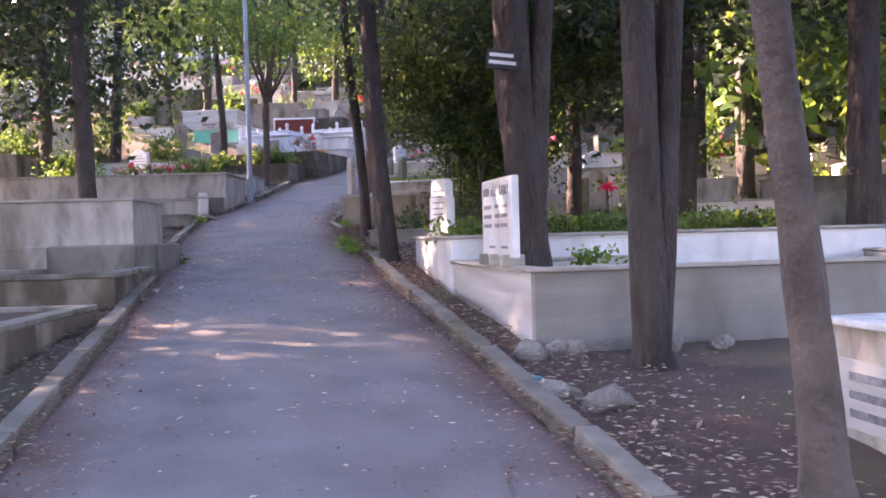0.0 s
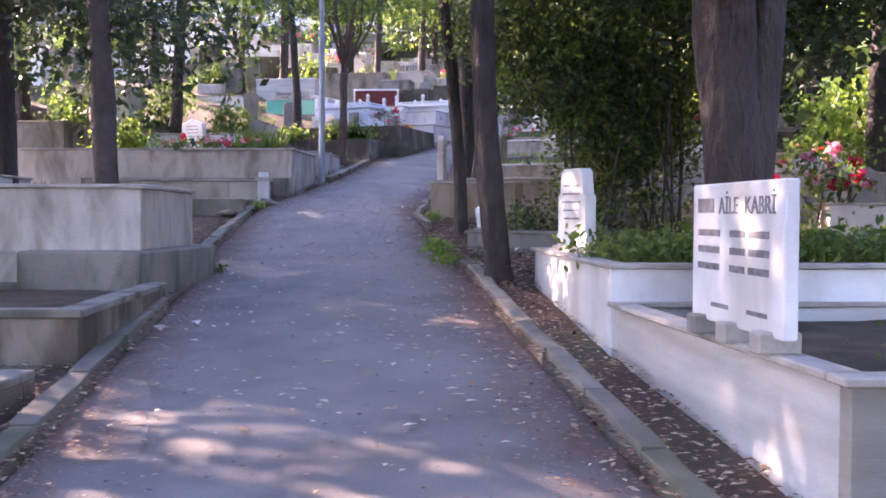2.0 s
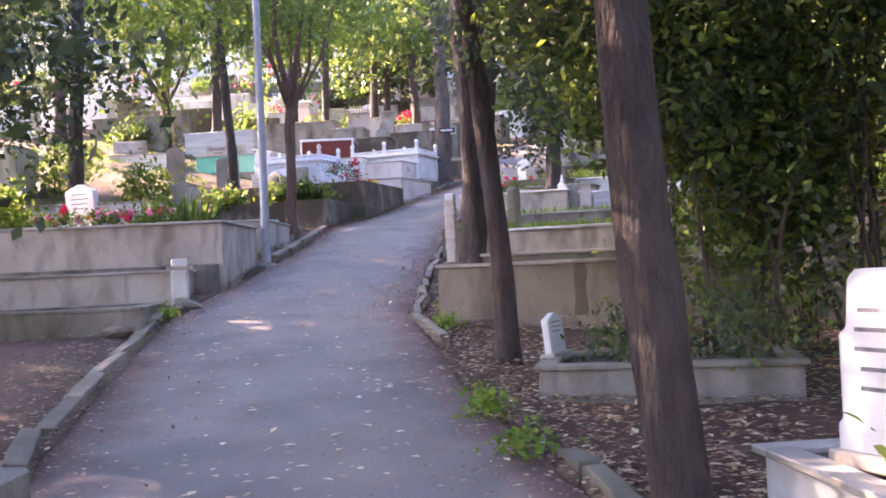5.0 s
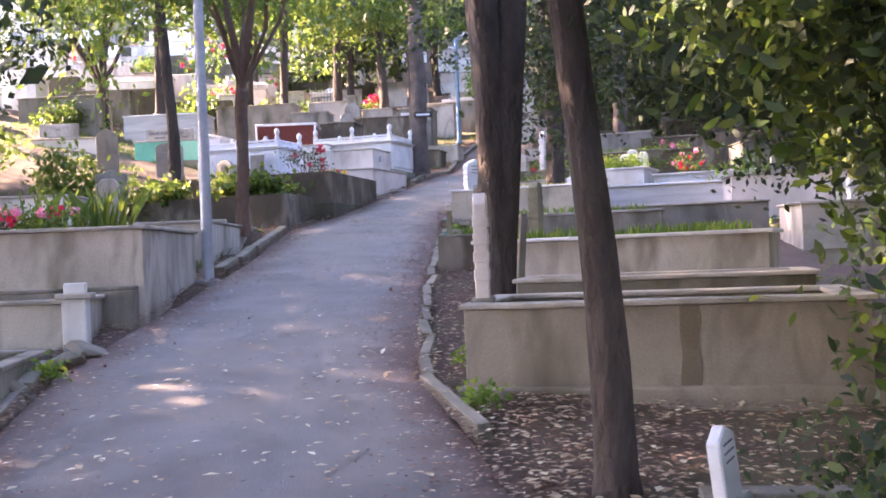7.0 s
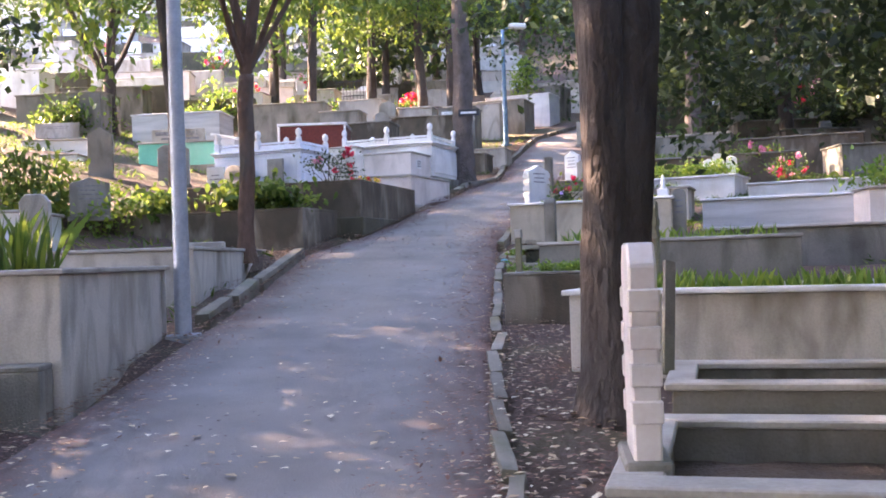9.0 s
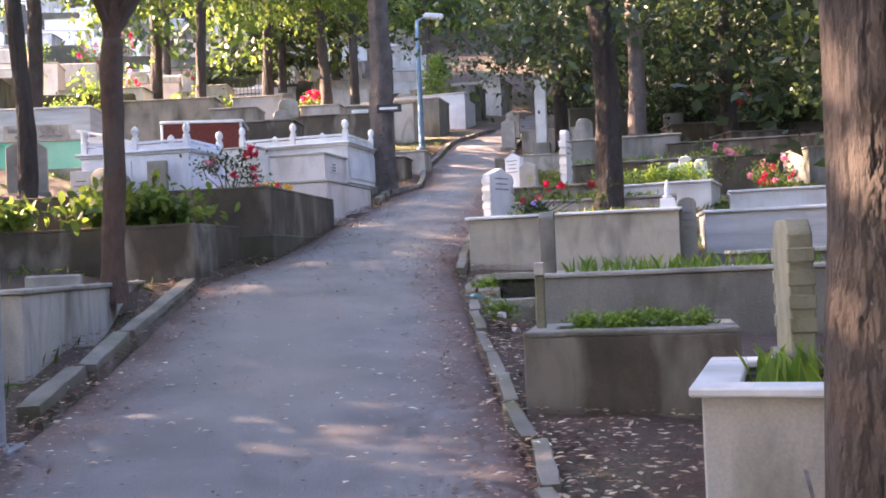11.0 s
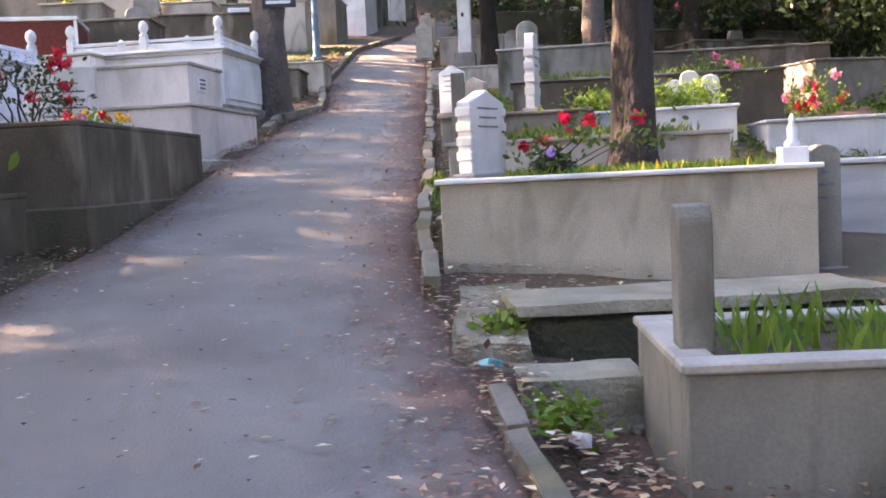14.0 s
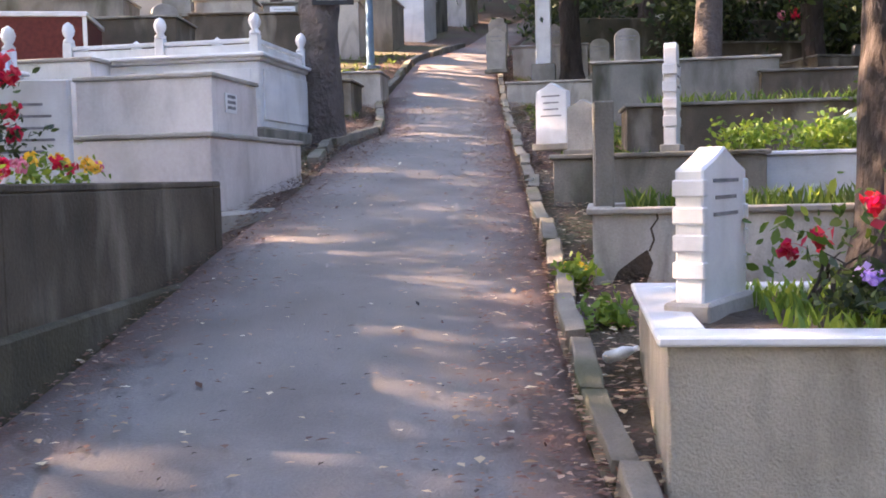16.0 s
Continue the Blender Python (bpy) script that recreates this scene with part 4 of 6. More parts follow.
tagged(bpy.data.objects["footing"], "stained concrete footing of a tall grave", "footing", kind="structure")
grave(-6.9, 18.0, 8, 2.35, 1.35, 2.02, CONCRETE, CONCRETE, fill=0.12, t=0.1, over=0.01, label="low mossy concrete grave with a bare bed")
grave(-7.0, 19.75, 8, 2.35, 1.3, 2.36, PLASTER, CAPM, fill=0.06, t=0.1, label="pale plastered grave with a white corner post")
px, py = -4.72, 20.12
pl = thing("corner_post", pose(px, py, G(px, py) - 0.1, 0, 0, 8), "white marble corner post with a square cap", "post")
part("shaft", box(-0.09, 0.09, -0.09, 0.09, 0, 0.5, 0.008), MARBLE, pl)
part("cap", box(-0.13, 0.13, -0.13, 0.13, 0.5, 0.54, 0.006), CAPM, pl)
part("block", box(-0.08, 0.08, -0.05, 0.05, 0.54, 0.62, 0.008), MARBLE, pl)
L3 = 1.0
grave(-9.6, 21.15, L3, 5.1, 2.2, 2.95, PLASTER, CAPM, fill=0.04, t=0.12, over=0.03, label="large beige plastered grave terrace with flowers on top")
grave(-8.2, 20.95, L3, 3.66, 0.2, 2.42, CONCRETE, CONCRETE, fill=0.04, t=0.09, lid=True, over=0.0, label="low grey concrete ledge along a plastered grave")
plants("flower_bed", [(x, 21.7 + 0.2 * math.sin(x * 5), 3.02, 0.35, 0.25, 0.16) for x in (-6.6, -6.2, -5.8, -5.4)], 26, 14, 0.06, LEAF_MID, "roses in pink, red and white on a grave terrace", tight=0.08, base=2.9, flowers=[PETAL_PINK, PETAL_RED, PETAL_PINK], flower_n=22, flower_r=0.05, seed=50, stems=8)
blades("iris_leaves", 3.9, 4.8, 0.4, 1.0, 2.92, L3, -9.6, 21.15, 90, 0.4, LEAF_MID, "upright grey-green iris leaves", 14, 0.02)
headstone(-6.55, 22.2, 2.94, -25, 0.5, 0.62, 0.1, "gable", MARBLE, 4, label="white marble headstone leaning back on a terrace", tilt=4)
headstone(-5.2, 22.6, 2.94, 10, 0.2, 0.55, 0.1, "cut", PLASTER, 0, label="small yellowish stone post among flowers")
grave(-6.9, 24.7, 0.5, 2.25, 3.6, 3.12, PLASTER, CAPM, fill=0.05, t=0.12, over=0.02, label="plastered grave wall with a flat coping by the path")
lp = thing("stone_block", pose(-5.0, 26.6, 3.1, 0, 0, 10), "small stone block on a coping", "block")
part("block", box(-0.2, 0.2, -0.1, 0.1, 0, 0.1, 0.015), CAPM, lp)
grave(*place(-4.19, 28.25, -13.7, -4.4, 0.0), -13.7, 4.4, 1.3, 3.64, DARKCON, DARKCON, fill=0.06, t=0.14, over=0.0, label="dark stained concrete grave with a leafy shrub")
plants("leafy_shrub", [(-4.5, 28.75, 3.74, 0.26, 0.25, 0.14), (-4.82, 28.75, 3.84, 0.3, 0.28, 0.22), (-5.2, 28.8, 3.8, 0.24, 0.25, 0.18), (-6.15, 28.9, 3.72, 0.14, 0.14, 0.16)], 34, 11, 0.12, LEAF_MID, "bright broad-leaved shrub growing in a concrete grave", tight=0.13, base=3.58, stems=8, seed=60)
CY = -13.7
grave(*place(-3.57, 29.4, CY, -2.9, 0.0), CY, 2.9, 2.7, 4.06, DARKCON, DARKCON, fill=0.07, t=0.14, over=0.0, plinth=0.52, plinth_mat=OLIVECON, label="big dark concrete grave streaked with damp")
px, py = -4.12, 31.05
plants("rose_bush", [(px, py, 4.5, 0.28, 0.22, 0.2), (px + 0.2, py, 4.3, 0.18, 0.16, 0.14), (px - 0.22, py, 4.42, 0.16, 0.16, 0.12)], 22, 9, 0.045, LEAF_DARK, "rose bush with pink and red flowers", tight=0.08, base=4.0, stems=7, flowers=[PETAL_RED, PETAL_RED, PETAL_PINK], flower_n=9, flower_r=0.045, seed=61)
plants("small_flowers", [(-5.35, 31.5, 4.16, 0.22, 0.2, 0.12)], 16, 8, 0.045, LEAF_MID, "few pink flowers behind a concrete grave", tight=0.06, base=3.98, stems=4, flowers=[PETAL_PINK, PETAL_RED], flower_n=4, flower_r=0.03, seed=67)
px, py = place(-3.57, 29.4, CY, -0.35, 1.2)
plants("small_flowers", [(px, py, 4.1, 0.25, 0.35, 0.07)], 26, 8, 0.04, LEAF_BRIGHT, "small red and yellow flowers on a grave", tight=0.05, base=4.0, flowers=[PETAL_RED, PETAL_YELLOW, PETAL_PINK], flower_n=14, flower_r=0.03, seed=66)
px, py = -4.02, 31.95
headstone(px, py, 4.0, -4, 0.56, 0.66, 0.08, "rect", MARBLE, 5, label="white marble plaque with dark lettering behind roses")
px, py = place(-3.57, 29.4, CY, -2.5, 1.3)
headstone(px, py, 4.0, -35, 0.4, 0.5, 0.09, "round", OLDSTONE, 3, label="grey rounded headstone behind a shrub")
headstone(-7.0, 28.6, 3.6, 15, 0.5, 0.55, 0.1, "gable", OLDSTONE, 4, label="weathered stone with faint lettering")

# small graves and terraces along both sides of the upper path
for x, y, yaw, w, d, h, wm, cm, lab in ((-2.05, 41.1, -14, 1.05, 0.9, 0.42, PLASTER, CAPM, "beige plastered grave with a weedy bed by the path"), (-2.45, 39.6, -14, 0.9, 0.9, 0.42, DARKCON, DARKCON, "small dark concrete grave box behind a trunk"),
                                        (-8.2, 43.2, -6, 2.4, 1.1, 1.0, CONCRETE, CONCRETE, "grey concrete grave terrace"),
                                        (-2.6, 45.6, -14, 1.7, 1.2, 0.9, PLASTER, CAPM, "pale plastered grave beside a lamp post"), (-2.2, 47.6, -18, 2.2, 1.3, 0.8, CONCRETE, CAPM, "grey grave terrace above the path"),
                                        (-1.2, 49.6, -22, 2.2, 1.2, 0.8, MARBLE, MARBLE, "white marble grave terrace above the path"), (-0.6, 51.6, -24, 2.2, 1.2, 0.9, CONCRETE, CAPM, "grey grave terrace above the path"),
                                        (0.6, 53.8, -26, 2.2, 1.3, 0.9, PLASTER, CAPM, "pale grave terrace above the path"), (0.45, 26.6, -14, 2.3, 1.0, 0.35, CONCRETE, CAPM, "low grey concrete bed with grass"),
                                        (1.0, 29.0, -16, 2.4, 1.0, 0.42, VEINED, MARBLE, "low grey marble grave with a white rim"), (3.0, 28.2, -14, 2.2, 1.0, 0.5, PLASTER, CAPM, "plastered grave among roses")):
    grave(x, y, yaw, w, d, G(x + w / 2, y + d / 2) + h, wm, cm, fill=0.05, t=0.1, label=lab)
for x, y, yaw, w, d, top, wm, cm, lab in ((-4.95, 40.0, -10, 1.15, 1.0, 6.28, DARKCON, CONCRETE, "square brown concrete grave box"), (-3.78, 41.75, -6, 1.78, 1.1, 6.62, DARKCON, DARKCON, "long brown concrete grave wall"),
                                          (-5.8, 42.1, -8, 1.05, 0.9, 6.9, CONCRETE, CAPM, "grey grave with a low rim"), (-5.5, 44.0, -10, 1.25, 1.0, 7.46, PLASTER, CAPM, "pale plastered tomb on the bank"),
                                          (-3.8, 43.2, -10, 0.95, 0.9, 7.08, PLASTER, CAPM, "pale cream grave block"), (-6.9, 47.0, -6, 0.95, 1.0, 8.32, PLASTER, CAPM, "pale grave block high on the bank"),
                                          (-2.7, 43.3, -12, 1.0, 1.0, 7.05, CONCRETE, CONCRETE, "grey concrete grave beside the lamp post")):
    grave(x, y, yaw, w, d, top, wm, cm, fill=0.05, t=0.1, label=lab)
headstone(-4.08, 43.1, 6.8, -6, 0.46, 0.46, 0.1, "round", OLDSTONE, 0, label="broad rounded grey headstone")
for x in (-2.4, -1.95):
    headstone(x, 41.7 - 0.1 * (x + 2.4), 6.5, -4, 0.38, 0.22, 0.06, "rect", MARBLE, 1, label="small white name plate on a grave")
rail = thing("grave_railing", pose(-6.25, 50.0, 8.3, 0, 0, -4), "dark iron railing round a grave high on the bank", "railing")
for k in range(9):
    part("bar", box(0.115 * k - 0.008, 0.115 * k + 0.008, -0.008, 0.008, -0.3, 0.8, 0), IRON, rail)
for z in (0.25, 0.74):
    part("crossbar", box(-0.02, 0.95, -0.014, 0.014, z, z + 0.03, 0), IRON, rail)
for x, y, h in ((-1.9, 45.2, 0.8), (-1.5, 45.5, 0.75), (-4.2, 42.3, 1.4)):
    headstone(x, y, G(x, y), 20, 0.4, h, 0.1, "round", OLDSTONE, 2, label="pale headstone standing by the lamp post")
du = thing("grave_urn", pose(*place(-1.57, 28.5, DY, 1.92, 0.12), 3.59, 0, 0, DY), "white marble block with a small turned finial", "urn")
part("block", box(-0.07, 0.07, -0.07, 0.07, 0, 0.1, 0.006), MARBLE, du)
fu = part("finial", lathe([(0.04, 0), (0.045, 0.02), (0.025, 0.04), (0.03, 0.1), (0.015, 0.13), (0.02, 0.15), (0.005, 0.18)]), MARBLE, du, smooth=True)
fu.matrix_basis = pose(0, 0, 0.1)

# white marble family tombs
WY = -19.0
grave(*place(-3.02, 32.75, WY, -1.62, 0), WY, 1.62, 1.95, 4.39, PINKM, CAPM, fill=0.02, t=0.12, over=0.02, lid=True, label="pale pinkish rendered tomb with a flat grey coping")
ft = thing("tomb_footing", pose(-2.98, 32.55, G(-2.98, 32.55), 0, 0, WY), "pale cracked footing along a tomb", "footing", kind="structure")
part("course", box(-0.1, 0.06, -0.1, 1.9, -0.2, 0.12, 0.02), CAPM, ft)
grave(*place(-3.45, 34.2, WY, -0.75, 0), WY, 1.15, 1.0, 4.92, PINKM, CAPM, fill=0.02, t=0.1, over=0.02, lid=True, foot=4.4, label="upper pinkish marble tomb block with a small plaque")
pk = thing("small_plaque", pose(*place(-3.45, 34.2, WY, 0.4, 0.0), 4.62, 0, 0, WY), "small white plaque with grey lettering", "plaque")
part("plate", box(0.0, 0.012, 0.25, 0.5, 0, 0.16, 0.003), WHITE, pk)
for k in range(3):
    part("inscription", box(0.011, 0.015, 0.29, 0.46, 0.03 + k * 0.045, 0.055 + k * 0.045, 0), INK, pk)


def finial(h=0.2):
    return lathe([(0.05, 0), (0.055, 0.02), (0.03, 0.05), (0.05, 0.08), (0.06, 0.12), (0.045, 0.17), (0.02, 0.19), (0.005, h)])


def urn_tomb(x, y, yaw, w, d, top, label, stone, posts=3):
    """A marble tomb with recessed side panels and a low parapet between posts, each post crowned by a small urn."""
    base = low(x, y, yaw, w, d) - 0.1
    root = thing("urn_tomb", pose(x, y, base, 0, 0, yaw), label, "tomb")
    h = top - base
    hp = h * 0.40
    part("plinth", box(-0.06, w + 0.06, -0.06, d + 0.06, 0, hp, 0.015), CONCRETE, root)
    part("body", box(0, w, 0, d, hp, h - 0.07, 0.012), stone, root)
    for k in range(2):
        a0 = 0.08 + k * (w - 0.08) / 2
        part("panel", box(a0, a0 + (w - 0.24) / 2, -0.018, 0.004, hp + 0.07, h - 0.14, 0.008), stone, root)
    part("panel", box(w - 0.004, w + 0.018, 0.08, d - 0.08, hp + 0.07, h - 0.14, 0.008), stone, root)
    part("cornice", box(-0.03, w + 0.03, -0.03, d + 0.03, h - 0.07, h - 0.035, 0.01), stone, root)
    part("cornice", box(-0.065, w + 0.065, -0.065, d + 0.065, h - 0.036, h, 0.01), stone, root)
    part("lid", box(0.12, w - 0.12, 0.12, d - 0.12, h - 0.01, h + 0.03, 0.01), MARBLE, root)
    xs = [0.05 + (w - 0.1) * k / (posts - 1) for k in range(posts)]
    for a, b in [(q, 0.05) for q in xs] + [(q, d - 0.05) for q in xs]:
        p = part("post", box(a - 0.045, a + 0.045, b - 0.045, b + 0.045, h, h + 0.17, 0.008), stone, root)
        u = part("urn", finial(), MARBLE, p, smooth=True)
        u.matrix_basis = pose(a, b, h + 0.17)
    for b in (0.05, d - 0.05):
        for p, q in zip(xs, xs[1:]):
            part("parapet", box(p + 0.045, q - 0.045, b - 0.018, b + 0.018, h, h + 0.085, 0.006), stone, root)
            part("rail", box(p + 0.045, q - 0.045, b - 0.028, b + 0.028, h + 0.10, h + 0.135, 0.006), stone, root)
    for a in (0.05, w - 0.05):
        part("parapet", box(a - 0.018, a + 0.018, 0.095, d - 0.095, h, h + 0.085, 0.006), stone, root)
        part("rail", box(a - 0.028, a + 0.028, 0.095, d - 0.095, h + 0.10, h + 0.135, 0.006), stone, root)
    return root


urn_tomb(*place(-2.95, 35.5, WY, -1.7, 0.0), WY, 1.95, 1.5, 5.24, "white marble tomb with a rail and small stone urns", MARBLE)
urn_tomb(*place(-5.02, 33.6, -18, -1.75, 0.0), -18, 1.75, 1.2, 5.0, "bluish-white panelled marble tomb with parapet and urns", BLUISH)
grave(*place(-4.22, 35.55, WY, -0.8, 0.0), WY, 0.8, 0.75, 5.22, MARBLE, CAPM, lid=True, fill=0.03, label="plain white marble tomb block with a grey lid")
hx, hy = place(-5.02, 33.6, -18, -0.42, -0.16)
headstone(hx, hy, 4.02, -18, 0.3, 0.8, 0.08, "rect", OLDSTONE, 0, label="plain grey slab standing before a bluish tomb")
hx, hy = place(-5.02, 33.6, -18, -1.05, -0.2)
headstone(hx, hy, 4.02, -18, 0.42, 0.66, 0.09, "round", OLDSTONE, 2, label="rounded grey headstone standing before a bluish tomb")
hx, hy = place(-5.02, 33.6, -18, -1.62, -0.2)
headstone(hx, hy, 4.02, -14, 0.34, 0.72, 0.06, "rect", MARBLE, 5, label="white marble plate with dark ornamental script")
shrine = thing("grave_shrine", pose(-7.05, 35.6, 4.25, 0, 0, -14), "white boarded grave shrine with a sloping top", "shrine")
part("body", box(0.02, 0.43, 0.02, 0.93, 0, 1.22, 0.01), BLUISH, shrine)
for k in range(7):
    part("board", box(0, 0.45, 0, 0.02, 0.36 + k * 0.122, 0.47 + k * 0.122, 0.006), BLUISH, shrine)
rf = part("roof", box(-0.05, 0.52, -0.05, 1.0, 0, 0.05, 0.01), WHITE, shrine)
rf.matrix_basis = pose(0, 0, 1.27, 0, 12, 0)
tl = grave(-8.78, 36.3, -4, 1.66, 1.2, 5.52, TEAL, CAPM, fill=0.04, t=0.1, plinth=0.5, plinth_mat=CONCRETE, label="grave painted bright teal green with a name board")
nb = thing("name_board", pose(*place(-8.78, 36.3, -4, 0.28, 0.06), 5.52, 0, 0, -4), "cream name board with dark capital letters", "sign")
part("board", box(0, 1.12, -0.03, 0.03, -0.005, 0.26, 0.006), PLASTER, nb)
lettering("KABRİ", 0.125, INK, nb, pose(0.80, -0.033, 0.125, 90))
part("inscription", box(0.08, 0.52, -0.034, -0.028, 0.13, 0.21, 0), INK, nb, "dark worn capital letters")
part("inscription", box(0.2, 0.45, -0.034, -0.028, 0.04, 0.08, 0), INK, nb, "dark worn capital letters")
part("inscription", box(0.6, 1.0, -0.034, -0.028, 0.04, 0.08, 0), INK, nb, "dark worn capital letters")
rd = grave(-6.28, 38.6, 0, 1.52, 1.2, 6.12, RED, MARBLE, fill=0.04, t=0.1, cap_t=0.06, label="grave of dark red granite with a white rim")
for a0 in (-0.02, 1.49):
    part("edge_strip", box(a0, a0 + 0.05, -0.015, 0.0, 0.5, 6.06 - rd.matrix_basis.translation.z, 0.004), WHITE, rd)
headstone(-7.3, 33.6, G(-7.3, 33.6), 10, 0.55, 0.75, 0.12, "cut", OLDSTONE, 3, label="grey old headstone below a teal grave")
headstone(-8.4, 33.0, 4.5, 4, 0.42, 0.92, 0.12, "gable", CONCRETE, 0, label="tall grey headstone with a cut top")
grave(-11.05, 35.95, 2, 1.5, 1.2, 5.62, MARBLE, CAPM, fill=0.04, label="white marble grave with a grey coping")
grave(-11.3, 34.9, 2, 1.75, 0.9, 5.2, MARBLE, CAPM, fill=0.04, label="low white marble grave with a grey coping")
headstone(-11.2, 38.2, 5.9, 0, 1.0, 0.38, 0.06, "rect", PLASTER, 2, label="broad pale name board on a grave")
grave(-9.0, 26.0, 4, 2.2, 1.2, 3.6, MARBLE, CAPM, fill=0.04, label="white marble grave with a flat top")
grave(-10.2, 23.6, 4, 2.5, 1.2, 3.1, VEINED, CAPM, fill=0.04, label="bluish marble grave behind trees")
grave(-11.2, 17.5, 6, 3.2, 1.2, 2.35, VEINED, CAPM, fill=0.04, label="bluish marble grave with corner urns")
for a in (0.3, 2.8):
    u = thing("stone_urn", pose(*place(-11.2, 17.5, 6, a, 0.15), 2.34), "small white stone urn on a grave", "urn", "urns on a grave")
    part("urn", lathe([(0.07, 0), (0.08, 0.03), (0.05, 0.07), (0.085, 0.13), (0.09, 0.2), (0.05, 0.26), (0.06, 0.29), (0.02, 0.33)]), MARBLE, u, smooth=True)

# ---- lamps ----
def lamp_post(x, y, h, r, material, label, head_dir=0.0, head=True):
    root = thing("street_lamp", pose(x, y, G(x, y) - 0.05, 0, 0, head_dir), label, "street lamp")
    v, f = tube([(0, 0, h * i / 8) for i in range(9)], [r * (1 - 0.35 * i / 8) for i in range(9)], 16, 0.0)
    raw("pole", v, f, material, root, smooth=True)
    part("base_plate", box(-r * 1.8, r * 1.8, -r * 1.8, r * 1.8, 0.0, 0.09, 0.01), material, root)
    if head:
        v, f = tube([(0, 0, h - 0.05), (0.12, 0, h + 0.05), (0.3, 0, h + 0.12)], [r * 0.6] * 3, 10, 0)
        raw("arm", v, f, material, root, smooth=True)
        bb = box(0.22, 0.72, -0.1, 0.1, h + 0.06, h + 0.2, 0.03)
        part("lamp_head", bb, WHITE, root, "pale lamp head")
    return root


lamp_post(-4.40, 23.4, 6.2, 0.065, STEEL, "tall galvanised steel lamp post beside the path", 0)
lamp_post(-0.82, 44.4, 3.35, 0.075, BLUESTEEL, "blue-grey lamp post with a pale head uphill", 20)

# ---- trees ----
tree(1.33, 6.5, 0.125, 7.5, 6.4, "dark", (-0.02, 0.0), 1.1, twin=(0.16, 0.1, 0.11, 0.0, 0.03), label="twin-trunked tree with dark fluted bark beside a marble grave")
tree(1.50, 4.0, 0.10, 6.5, 6.6, "dark", (-0.095, 0.0), 0.9, PALEBARK, base=0.35, label="slanting slender trunk with smooth greyish bark")
t3 = tree(0.88, 9.84, 0.21, 8.0, 6.4, "dark", (-0.06, 0.0), 1.2, twin=(0.2, 0.0, 0.12, 0.9, 0.05), base=0.9, label="thick forked trunk with a white lettered band")
tree(-0.66, 13.08, 0.13, 7.5, 6.6, "dark", (-0.075, 0.0), 1.2, label="leaning dark trunk at the kerb")
tree(-1.23, 16.55, 0.085, 6.5, 6.4, "dark", (-0.068, 0.0), 0.9, BARK, label="slim leaning trunk in the leaf litter")
t7 = tree(-1.43, 20.95, 0.165, 9.0, 7.6, "dark", (-0.012, 0.0), 1.2, twin=(0.26, 0.04, 0.15, 0.0, 0.012), base=2.0, label="massive double trunk with deeply furrowed bark")
hf = new("hanging_foliage", cloud_mesh("hanging_foliage", leaf_cloud(clumped(np.random.default_rng(77), [(0.95, 1.6, 2.5, 0.55, 0.55, 0.75), (1.3, 1.2, 3.3, 0.9, 0.8, 0.7), (0.4, 1.4, 3.8, 0.9, 0.8, 0.7), (1.9, 0.9, 2.9, 0.7, 0.7, 0.7), (1.45, -0.3, 2.3, 0.6, 0.6, 0.5), (2.1, -0.2, 2.0, 0.6, 0.6, 0.55), (2.75, -0.3, 1.6, 0.5, 0.5, 0.5), (2.3, 0.0, 2.8, 0.9, 0.7, 0.6)], 60, 34, 0.18, 0.2), 0.075), LEAF_DARK))
hf.parent = t7
for k in range(3):
    v, f = tube(limb_points((0.1, 0.1, 3.0 + 0.4 * k), (0.9 + 0.4 * k, 1.5 - 0.3 * k, 2.8 + 0.3 * k), 7, 0.3, 140 + k), [0.05 * (1 - 0.7 * i / 6) for i in range(7)], 7, 0.08, k)
    raw("limb", v, f, BARK, t7, smooth=True)
tree(0.34, 30.4, 0.165, 8.5, 5.9, "dark", (-0.012, 0.0), 1.35, base=3.5, label="straight dark trunk growing out of a grave")
tree(-4.66, 27.05, 0.097, 5.0, 4.5, "broad", (0.03, 0.0), 0.95, REDBARK, base=3.0, fork=(2.15, (-0.45, 0.1), (0.55, -0.1)), label="slender curved tree growing behind a low wall")
tree(-2.06, 36.9, 0.21, 7.0, 6.2, "broad", (0.0, 0.0), 1.2, PALEBARK, fork=(4.2, (-0.1, 0.0), (0.9, 0.2)), label="straight pale trunk carrying a small dark sign by the path")
tree(-5.09, 14.75, 0.14, 7.5, 6.3, "dark", (-0.04, 0.0), 1.5, PALEBARK, label="smooth greyish trunk standing in a tall grave")
tree(-6.85, 32.1, 0.12, 7.5, 5.4, "broad", (-0.03, 0), 1.5, squash=1.35, label="tree with dark trunk behind a teal grave")
tree(-9.15, 28.6, 0.16, 7.5, 6.2, "broad", (0.05, 0), 1.1)
tree(-10.9, 40.9, 0.17, 5.4, 4.9, "broad", (0.0, 0), 1.2, fork=(1.5, (-2.1, 0.2), (0.5, 0.0)), label="forked tree on the hillside")
tree(-9.4, 41.0, 0.17, 7.5, 5.4, "broad", (0.04, 0), 1.4, squash=1.35)
tree(3.25, 39.0, 0.19, 8.5, 5.8, "dark", (0.0, 0), 1.4, PALEBARK)
tree(2.6, 43.2, 0.19, 9.0, 5.6, "dark", (0.0, 0), 1.4)
tree(6.2, 41.5, 0.2, 9.0, 4.9, "dark", (-0.03, 0), 1.3)
tree(5.4, 47.0, 0.2, 9.0, 4.9, "dark", (0.02, 0), 1.3)
tree(8.6, 37.0, 0.2, 9.0, 4.7, "dark", (0.02, 0), 1.4)
